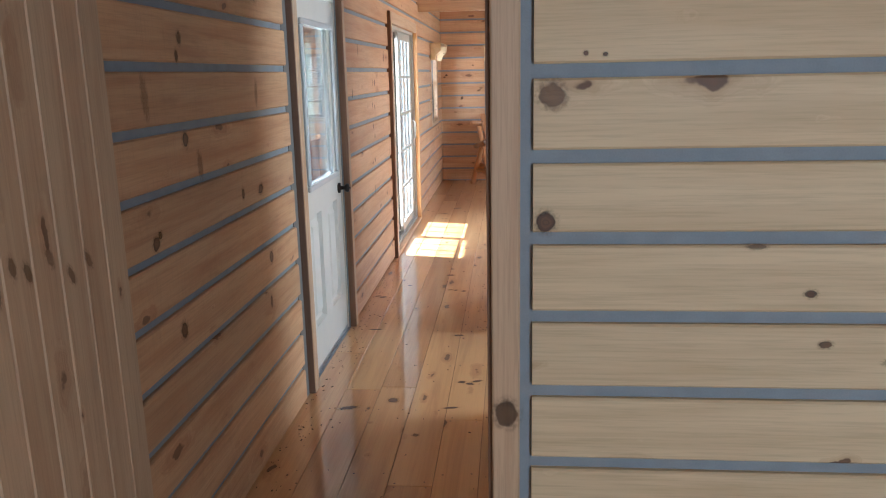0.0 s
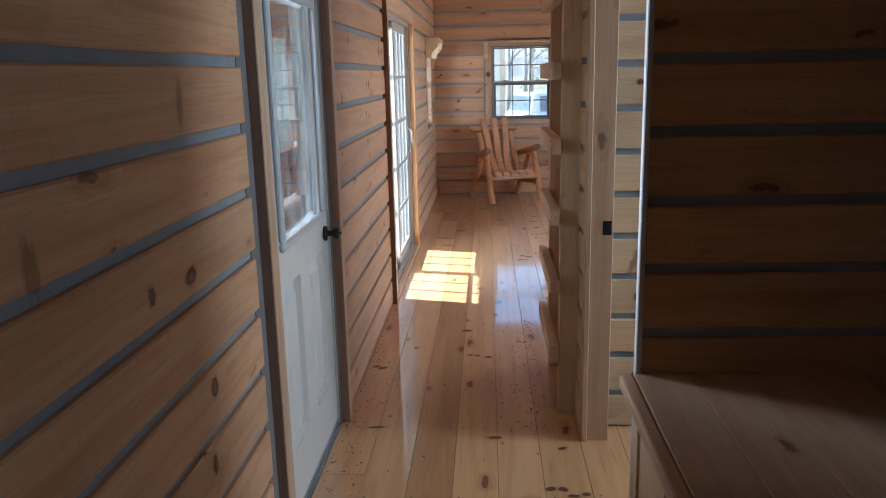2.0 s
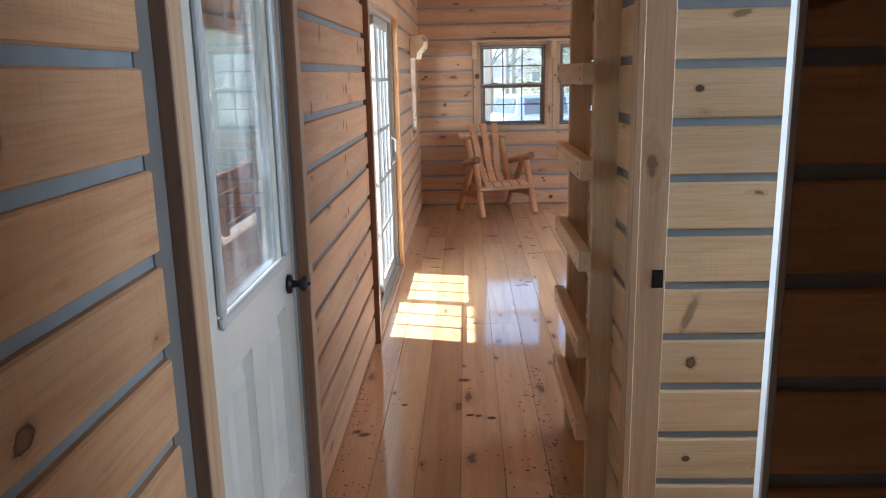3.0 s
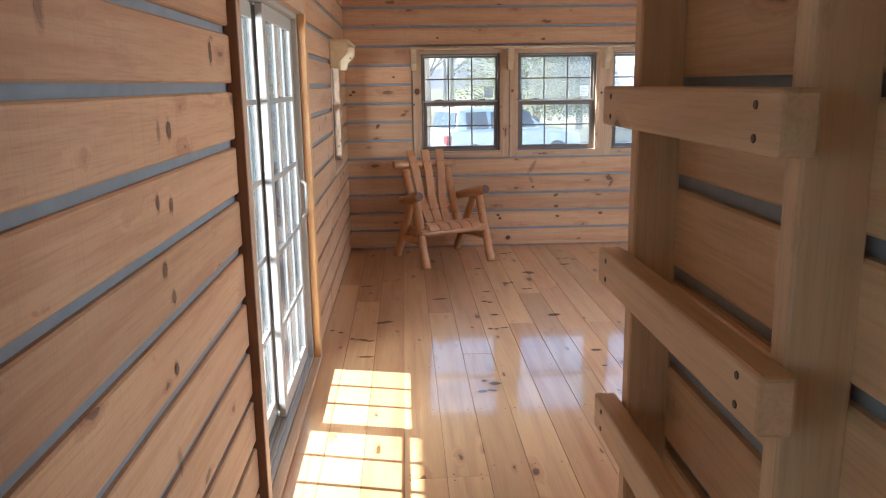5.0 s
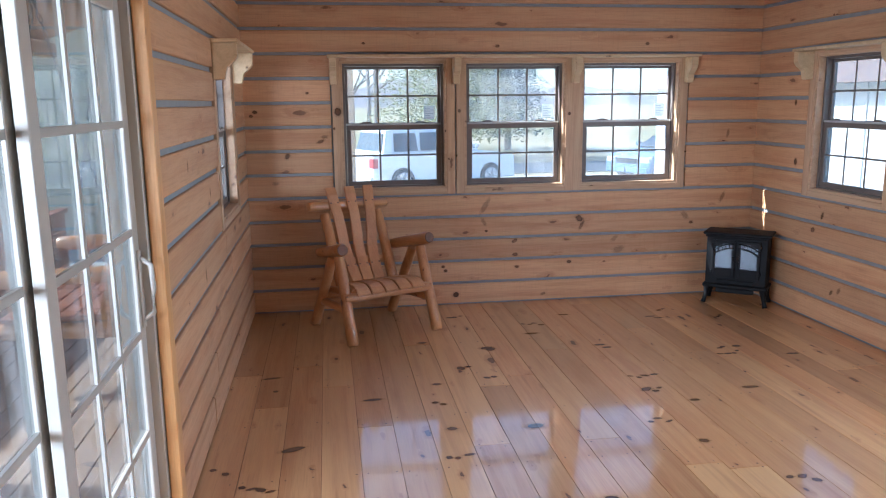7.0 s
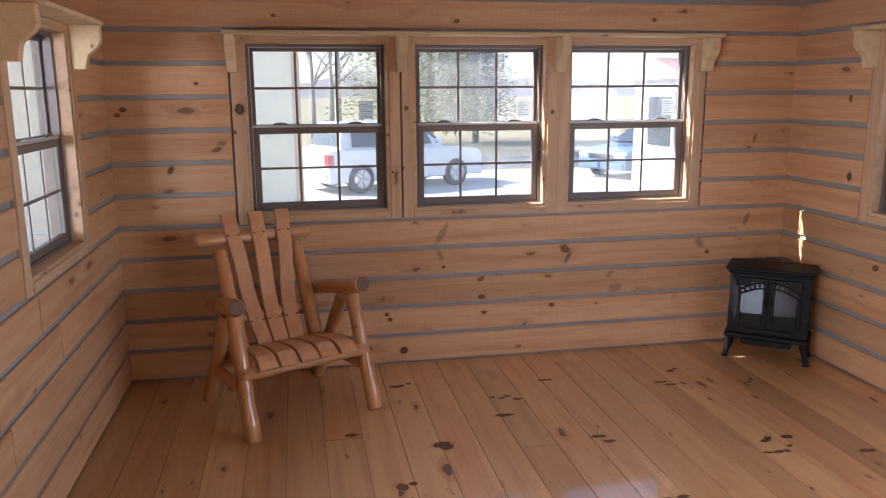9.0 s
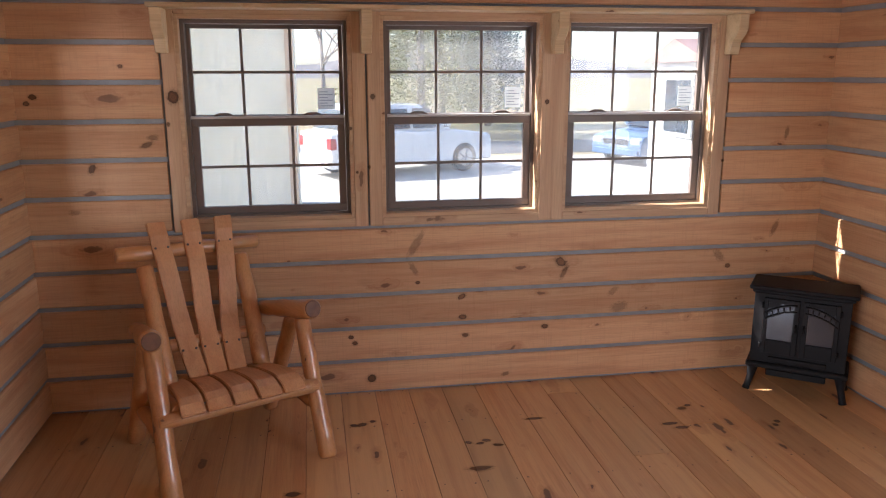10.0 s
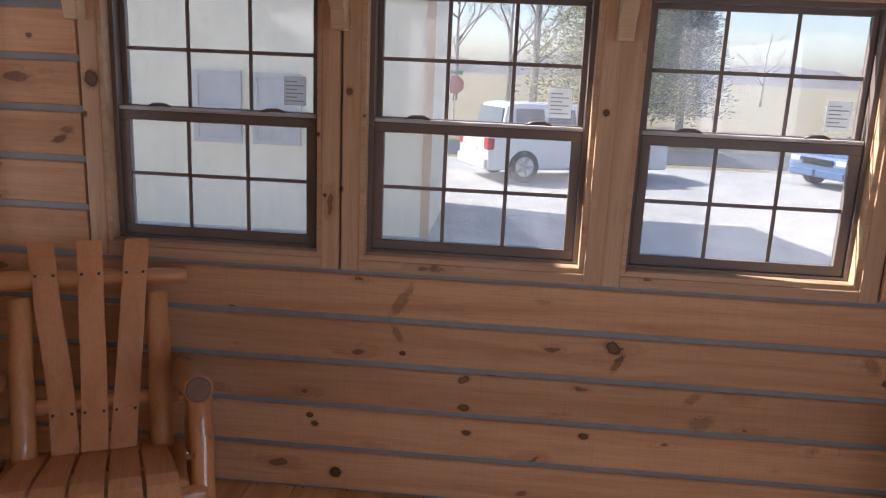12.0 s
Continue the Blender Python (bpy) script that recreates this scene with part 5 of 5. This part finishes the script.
def conifer(x, y, h, r, seed, mat, label):
    rnd = random.Random(seed)
    t = thing("evergreen_tree", label, "tree", pose(x, y, GROUND_Z), group="evergreen trees")
    part("trunk", tube(bmesh.new(), [(0, 0, -0.1), (0, 0, h * 0.5), (0, 0, h * 0.97)], [h * 0.022, h * 0.014, 0.02], 8), BARK, t)
    verts, faces = [], []
    for k in range(15000):
        f = rnd.random() ** 0.8
        z = h * (0.08 + 0.92 * f)
        rad = r * (1 - f) ** 0.75 * (0.8 + 0.35 * math.sin(k * 0.37 + 5 * f)) * rnd.uniform(0.55, 1.05)
        a = rnd.uniform(0, 2 * math.pi)
        p = Vector((rad * math.cos(a), rad * math.sin(a), z))
        out = Vector((math.cos(a), math.sin(a), rnd.uniform(-0.2, 0.7))).normalized()
        side = out.cross(Vector((rnd.uniform(-1, 1), rnd.uniform(-1, 1), 1))).normalized()
        s = rnd.uniform(0.06, 0.16)
        n = len(verts)
        verts += [p - side * s * 0.4, p + side * s * 0.4, p + out * s * 1.3 + side * s * 0.1, p + out * s * 0.2 + side.cross(out) * s * 0.35]
        faces += [(n, n + 1, n + 2), (n, n + 2, n + 3), (n + 1, n + 3, n + 2)]
    me = bpy.data.meshes.new("crown")
    me.from_pydata([tuple(v) for v in verts], [], faces)
    me.materials.append(mat)
    ob = new("crown", me)
    ob.parent = t


conifer(5.0, 39.0, 9.0, 3.4, 31, NEEDLE, "yellow-green evergreen tree with ragged crown")
conifer(6.7, 44.0, 9.5, 3.0, 34, NEEDLE, "yellow-green evergreen tree with ragged crown")
conifer(9.2, 45.0, 9.0, 2.2, 32, NEEDLE2, "dark blue-green evergreen tree with dense crown")
for x, y, h, seed in ((1.2, 50, 10, 41), (2.8, 62, 12, 42), (12.5, 70, 9, 43), (20, 95, 9, 44), (-3, 70, 12, 46), (26, 88, 8, 47)):
    bare_tree(x, y, h, seed)


def hills():
    rnd = random.Random(5)
    bm = bmesh.new()
    prev = None
    for k in range(181):
        a = radians(-100 + k * 200 / 180)
        h = 10 + 5 * math.sin(k * 0.21) + 3 * math.sin(k * 0.53 + 1) + rnd.uniform(-0.8, 0.8)
        lo, hi = Vector((420 * math.sin(a), 420 * math.cos(a), GROUND_Z - 1)), Vector((470 * math.sin(a), 470 * math.cos(a), GROUND_Z + h))
        ring = [bm.verts.new(lo), bm.verts.new(hi)]
        if prev:
            bm.faces.new((prev[0], ring[0], ring[1], prev[1]))
        prev = ring
    solid("backdrop", bm, HILL, "low wooded hills along the horizon", "hills", "structure")


hills()

# ---- boards, planks and small bits ----
for slab_args in PENDING:
    lay_boards(*slab_args)


REACH = 2.0


def knot_material(name, rough, coat, light, strong):
    """A pine knot: ringed dark heart with a near-black rim, and stained grain that fades into its board."""
    mat, nt, b = nodes(name, rough, 0, 0.4)
    L = nt.links.new
    b.inputs["Coat Weight"].default_value = coat
    b.inputs["Coat Roughness"].default_value = 0.1
    co = node(nt, "ShaderNodeTexCoord")
    rand = nt.nodes.new("ShaderNodeObjectInfo").outputs["Random"]
    turn = maths(nt, "MULTIPLY", rand, 83.0)
    spread = nt.nodes.new("ShaderNodeVectorMath")
    spread.operation = "SCALE"
    spread.inputs["Scale"].default_value = REACH
    L(co.outputs["Object"], spread.inputs[0])
    ln = nt.nodes.new("ShaderNodeVectorMath")
    ln.operation = "LENGTH"
    L(spread.outputs[0], ln.inputs[0])

    def noise(scale, detail):
        n = node(nt, "ShaderNodeTexNoise", Scale=scale, Detail=detail)
        n.noise_dimensions = "4D"
        L(spread.outputs[0], n.inputs["Vector"])
        L(turn, n.inputs["W"])
        return n.outputs["Fac"]

    wob, fine = noise(1.3, 3.0), noise(2.4, 2.0)
    r = maths(nt, "ADD", ln.outputs["Value"], maths(nt, "MULTIPLY", maths(nt, "SUBTRACT", wob, 0.5), 0.75))
    ring = maths(nt, "SINE", maths(nt, "ADD", maths(nt, "MULTIPLY", r, 19.0), maths(nt, "MULTIPLY", fine, 5.0)))
    heart = mix(nt, rand, tuple(c * 0.5 for c in light), light)
    col = mix(nt, maths(nt, "MULTIPLY", ramp(nt, ring, -0.5, 0.9), 0.35), heart, (0.055, 0.024, 0.012))
    rim = maths(nt, "MULTIPLY", ramp(nt, r, 0.55, 0.9), maths(nt, "SUBTRACT", 1.0, ramp(nt, r, 0.95, 1.2)))
    col = mix(nt, maths(nt, "MULTIPLY", rim, strong), col, (0.042, 0.018, 0.009))
    outside = ramp(nt, r, 0.95, 1.2)
    col = mix(nt, outside, col, (0.30, 0.14, 0.055))
    firm = maths(nt, "ADD", maths(nt, "MULTIPLY", maths(nt, "FRACT", maths(nt, "MULTIPLY", rand, 31.7)), 0.35), strong - 0.1)
    core = maths(nt, "MULTIPLY", maths(nt, "SUBTRACT", 1.0, ramp(nt, r, 0.85, 1.15)), maths(nt, "MINIMUM", firm, 1.0))
    halo = maths(nt, "MULTIPLY", maths(nt, "SUBTRACT", 1.0, ramp(nt, r, 0.95, 1.75)), maths(nt, "MULTIPLY", ramp(nt, fine, 0.3, 0.7), 0.42))
    L(col, b.inputs["Base Color"])
    clear = nt.nodes.new("ShaderNodeBsdfTransparent")
    both = nt.nodes.new("ShaderNodeMixShader")
    L(maths(nt, "MULTIPLY", maths(nt, "MAXIMUM", core, halo), maths(nt, "SUBTRACT", 1.0, ramp(nt, ln.outputs["Value"], REACH * 0.85, REACH * 0.99))), both.inputs[0])
    L(clear.outputs[0], both.inputs[1])
    L(b.outputs[0], both.inputs[2])
    L(both.outputs[0], nt.nodes["Material Output"].inputs["Surface"])
    return mat


def knot_mesh(material):
    """A slightly domed disc of radius 1: local x and z lie in the board's face, -y out of it."""
    bm = bmesh.new()
    rings = [[bm.verts.new((f * math.cos(2 * math.pi * k / 24), -lift, f * math.sin(2 * math.pi * k / 24))) for k in range(24)] for lift, f in ((0.0, 1.0), (0.0005, 0.5))]
    for k in range(24):
        bm.faces.new((rings[0][k], rings[0][(k + 1) % 24], rings[1][(k + 1) % 24], rings[1][k]))
    bm.faces.new(rings[1])
    return mesh_of("knot", bm, material)


KNOT = knot_mesh(knot_material("pine_knot", 0.5, 0.0, (0.29, 0.135, 0.055), 0.72))
SPIKE = knot_mesh(knot_material("spike_knot_stain", 0.5, 0.0, (0.30, 0.155, 0.075), 0.38))
FLOOR_KNOT = knot_mesh(knot_material("varnished_knot", 0.4, 1.0, (0.15, 0.06, 0.027), 0.85))


def knot(parent, m, long, wide, turn):
    ob = new("knot", FLOOR_KNOT if parent.name == "floor" else SPIKE if max(long, wide) > 1.8 * min(long, wide) else KNOT)
    ob.parent = parent
    ob.matrix_basis = m @ Matrix.Rotation(radians(-turn), 4, "Y") @ Matrix.Diagonal((long * REACH, 1, wide * REACH, 1))
    return tagged(ob)


def knots(name, place, spots):
    parent = bpy.data.objects[name]
    for u, z, long, wide, turn in spots:
        knot(parent, parent.matrix_basis.inverted() @ place(u, z), long, wide, turn)


knots("wall_north", lambda u, z: pose(u, Y_N - PROUD - 0.0016, z), [(1.02, 0.815, 0.062, 0.016, 60), (1.01, 0.685, 0.03, 0.013, -60), (1.03, 0.61, 0.012, 0.009, 0), (1.27, 0.52, 0.022, 0.013, 30), (1.275, 0.405, 0.022, 0.013, 0), (0.67, 0.325, 0.014, 0.011, 0), (0.69, 0.29, 0.014, 0.012, 0), (0.775, 0.085, 0.024, 0.020, 20), (1.29, 0.30, 0.018, 0.012, 0), (1.52, 0.06, 0.020, 0.010, 15), (1.74, 0.325, 0.018, 0.013, 0), (1.82, 0.69, 0.030, 0.022, -50), (1.84, 0.63, 0.038, 0.012, 60)])
knots("wall_north", lambda u, z: pose(u, Y_N - PROUD - 0.0016, z), [(2.13, 0.51, 0.028, 0.014, 40), (2.17, 0.415, 0.040, 0.022, 15), (2.75, 0.69, 0.034, 0.018, -50), (2.81, 0.625, 0.016, 0.012, 0), (3.08, 0.835, 0.040, 0.014, 65), (-0.25, 1.395, 0.022, 0.012, 0), (-0.28, 1.36, 0.028, 0.012, 20), (-0.54, 1.25, 0.024, 0.014, 60), (-0.64, 1.04, 0.020, 0.010, 0), (-0.77, 1.59, 0.018, 0.012, 0), (-0.80, 1.56, 0.014, 0.010, 0), (-0.37, 1.73, 0.012, 0.009, 0), (3.1, 1.37, 0.030, 0.011, 80), (1.12, 2.08, 0.016, 0.011, 0), (2.36, 2.10, 0.016, 0.011, 0), (0.07, 2.10, 0.012, 0.008, 0)])
knots("wall_north", lambda u, z: pose(u, Y_N - 0.0236, z), [(-0.141, 1.587, 0.026, 0.03, 0), (0.813, 1.582, 0.012, 0.014, 0), (1.716, 1.55, 0.011, 0.012, 0), (0.789, 1.231, 0.006, 0.01, 0), (0.726, 1.206, 0.007, 0.007, 0), (2.725, 1.226, 0.008, 0.008, 0), (0.7, 1.426, 0.006, 0.008, 0), (-0.173, 1.457, 0.008, 0.01, 0)])
face_w = lambda u, z: pose(X_W + PROUD + 0.0016, u, z, 0, 0, 90)
knots("wall_west", face_w, [(1.72, 1.745, 0.014, 0.020, 0), (1.69, 1.69, 0.012, 0.018, 0), (1.45, 1.57, 0.016, 0.050, 4), (2.43, 1.56, 0.014, 0.045, -6), (1.70, 1.43, 0.020, 0.022, 0), (1.80, 1.34, 0.018, 0.040, 5), (1.43, 1.15, 0.022, 0.018, 40), (1.46, 1.17, 0.012, 0.012, 0), (2.19, 1.18, 0.014, 0.020, 0), (1.56, 0.84, 0.022, 0.026, 0), (2.44, 0.67, 0.014, 0.024, 0), (2.48, 0.86, 0.022, 0.024, 0), (2.40, 1.168, 0.026, 0.018, 10)])
knots("wall_west", face_w, [(4.63, 1.79, 0.014, 0.034, 0), (4.39, 1.50, 0.014, 0.026, 0), (5.17, 1.56, 0.010, 0.020, 0), (5.12, 1.40, 0.010, 0.018, 0), (5.11, 0.76, 0.014, 0.030, 8), (5.72, 1.76, 0.018, 0.030, 0), (5.25, 1.56, 0.016, 0.022, 0), (5.22, 1.38, 0.012, 0.018, 0), (5.13, 1.24, 0.014, 0.018, 0), (5.18, 1.16, 0.012, 0.016, 0), (5.15, 0.985, 0.014, 0.016, 0), (8.6, 1.38, 0.012, 0.022, 0), (8.9, 0.82, 0.014, 0.030, 10), (9.2, 1.20, 0.012, 0.022, 0)])
knots("wall_partition_1", lambda u, z: pose(u, 0.985 - PROUD - 0.0016, z), [(0.272, 1.572, 0.026, 0.026, 0), (0.262, 1.30, 0.020, 0.022, 0), (0.83, 1.14, 0.013, 0.009, 0), (0.87, 1.025, 0.014, 0.008, 0), (1.01, 0.985, 0.018, 0.007, 0), (0.71, 1.245, 0.020, 0.006, 0), (0.34, 1.655, 0.005, 0.005, 0), (0.38, 1.652, 0.005, 0.004, 0)])
knots("wall_partition_3", lambda u, z: pose(u, 4.06 - PROUD - 0.0016, z), [(0.485, 0.80, 0.055, 0.013, 68), (0.50, 0.625, 0.016, 0.020, 0), (0.48, 1.56, 0.014, 0.011, 0), (0.60, 1.79, 0.030, 0.010, 10), (0.50, 0.26, 0.014, 0.010, 0)])
knots("wall_east", lambda u, z: pose(X_E - PROUD - 0.0016, u, z, 0, 0, -90), [(10.17, 0.80, 0.026, 0.013, 70), (10.27, 0.68, 0.022, 0.016, 20), (10.0, 0.26, 0.022, 0.012, 50), (9.92, 0.29, 0.026, 0.012, 60), (10.55, 1.17, 0.018, 0.026, 0), (10.6, 1.62, 0.014, 0.020, 0)])
knots("trim_post_1", lambda u, z: pose(u, 0.9652, z), [(0.176, 0.85, 0.026, 0.030, 0)])
face_p = lambda u, z: pose(-0.7988, u, z, 0, 0, 90)
for n, (u, z) in enumerate(((0.563, 1.237), (0.655, 1.219), (0.711, 1.261), (0.757, 1.238), (0.836, 1.253), (0.909, 1.194), (0.983, 1.213))):
    board = next(o for k in range(8) if abs((o := bpy.data.objects[f"trim_upright_{k + 1}"]).location.y - u) < 0.0483)
    knots(board.name, face_p, [(u, z, 0.010, 0.022, 5 * n)])
flat = lambda u, v: pose(u, v, 0.0011, -90, 0, 0)
knots("floor", flat, [(0.55, 9.60, 0.024, 0.030, 20), (0.60, 9.62, 0.018, 0.014, 0), (0.79, 9.97, 0.045, 0.022, 10), (0.36, 9.35, 0.026, 0.016, 0), (-0.03, 9.17, 0.05, 0.016, 5), (-0.45, 8.60, 0.055, 0.022, 20), (0.35, 8.71, 0.026, 0.018, 0), (0.78, 8.67, 0.045, 0.030, 10), (1.18, 10.24, 0.050, 0.018, 0), (1.55, 10.68, 0.045, 0.012, 0), (1.57, 9.90, 0.04, 0.016, 0), (1.55, 9.06, 0.04, 0.022, 30), (1.75, 8.86, 0.03, 0.016, 0), (1.55, 8.36, 0.026, 0.022, 0), (2.16, 8.99, 0.05, 0.020, 0), (2.75, 9.50, 0.045, 0.016, 0), (2.47, 9.71, 0.03, 0.018, 0)])
knots("floor", flat, [(2.20, 10.51, 0.04, 0.014, 0), (-0.62, 9.62, 0.05, 0.014, 10), (-0.41, 2.92, 0.024, 0.026, 0), (-0.14, 3.92, 0.030, 0.014, 0), (-0.25, 2.54, 0.014, 0.014, 0), (-0.62, 2.82, 0.045, 0.018, 20), (-0.11, 2.84, 0.035, 0.010, 10), (-0.69, 4.02, 0.04, 0.010, 5), (0.81, 9.94, 0.03, 0.03, 0), (0.37, 10.16, 0.03, 0.018, 0), (1.60, 9.84, 0.03, 0.014, 0), (2.24, 10.46, 0.035, 0.014, 0), (-0.30, 5.4, 0.03, 0.02, 0), (-0.55, 7.9, 0.04, 0.014, 0), (0.2, 7.4, 0.03, 0.02, 0), (0.9, 7.9, 0.03, 0.02, 0)])

_rnd = random.Random(77)
_spots = []
for _k in range(62):
    _u, _v = X_W + 0.184 * (_rnd.randrange(0, 22) + 0.5), _rnd.uniform(2.6, 10.9)
    _n = _rnd.choice((1, 2, 2, 3, 3, 4))
    for _j in range(_n):
        _x = _u + (_j - (_n - 1) / 2) * 0.046 + _rnd.uniform(-0.010, 0.010)
        _spots.append((_x, _v + _rnd.uniform(-0.03, 0.03), _rnd.uniform(0.014, 0.027), _rnd.uniform(0.009, 0.017), _rnd.uniform(-30, 30)))
knots("floor", flat, _spots)


def plank_floor():
    rnd = random.Random(21)
    floor = bpy.data.objects["floor"]
    width, x = 0.184, X_W
    meshes = {}
    nails = bmesh.new()
    while x < X_E - 0.01:
        w = min(width, X_E - x)
        y = Y_S - rnd.uniform(0, 2.0)
        while y < Y_N:
            length = rnd.choice((2.44, 3.05, 3.66, 3.66, 4.27))
            a, b = max(y, Y_S), min(y + length, Y_N)
            y += length
            if b - a < 0.05:
                continue
            key = (round(w, 3), round(b - a, 3))
            if key not in meshes:
                bm = box(bmesh.new(), 0, b - a - 0.0015, 0, w - 0.0018, -0.02, 0.0, bevel=0.0014)
                meshes[key] = mesh_of("plank", bm, FLOOR)
            p = new("plank", meshes[key])
            p.parent = floor
            p.matrix_basis = Matrix.Translation((x + w, a, rnd.uniform(-0.0006, 0.0002))) @ Matrix.Rotation(radians(90), 4, "Z")
            joists = [a + 0.02, b - 0.02] + [Y_S + 0.1 + 0.61 * k for k in range(26) if a + 0.1 < Y_S + 0.1 + 0.61 * k < b - 0.1]
            for j in joists:
                for u in (0.03, w - 0.03):
                    if rnd.random() < 0.12 or w < 0.1:
                        continue
                    px, py, r = x + u + rnd.uniform(-0.006, 0.006), j + rnd.uniform(-0.012, 0.012), rnd.uniform(0.0035, 0.0052)
                    ring = [nails.verts.new((px + r * math.cos(t), py + r * math.sin(t), 0.0009)) for t in (0, 1.05, 2.09, 3.14, 4.19, 5.24)]
                    tip = nails.verts.new((px, py, 0.0014))
                    for k in range(6):
                        nails.faces.new((ring[k], ring[(k + 1) % 6], tip))
        x += width
    solid("floor_nails", nails, NAIL, "rows of dark nail heads in the floor planks", "nails", "stuff")
    bits = bmesh.new()
    for k in range(420):
        near_wall = rnd.random()
        if near_wall < 0.5:
            px, py = X_W + 0.02 + abs(rnd.gauss(0, 0.09)), rnd.uniform(1.2, 5.9)
        elif near_wall < 0.85:
            px, py = 0.12 - abs(rnd.gauss(0, 0.10)), rnd.uniform(3.9, 5.6)
        else:
            px, py = rnd.uniform(-0.8, 0.1), rnd.uniform(1.2, 6.0)
        s = rnd.uniform(0.0015, 0.006)
        bmesh.ops.create_cube(bits, size=1.0, matrix=Matrix.Translation((px, py, 0.0015)) @ Matrix.Rotation(rnd.uniform(0, 3), 4, "Z") @ Matrix.Diagonal((s * rnd.uniform(0.8, 2.5), s, 0.002, 1)))
    solid("sawdust_crumbs", bits, BITS, "dark crumbs of sawdust and bark on the floor", "debris", "stuff")


plank_floor()
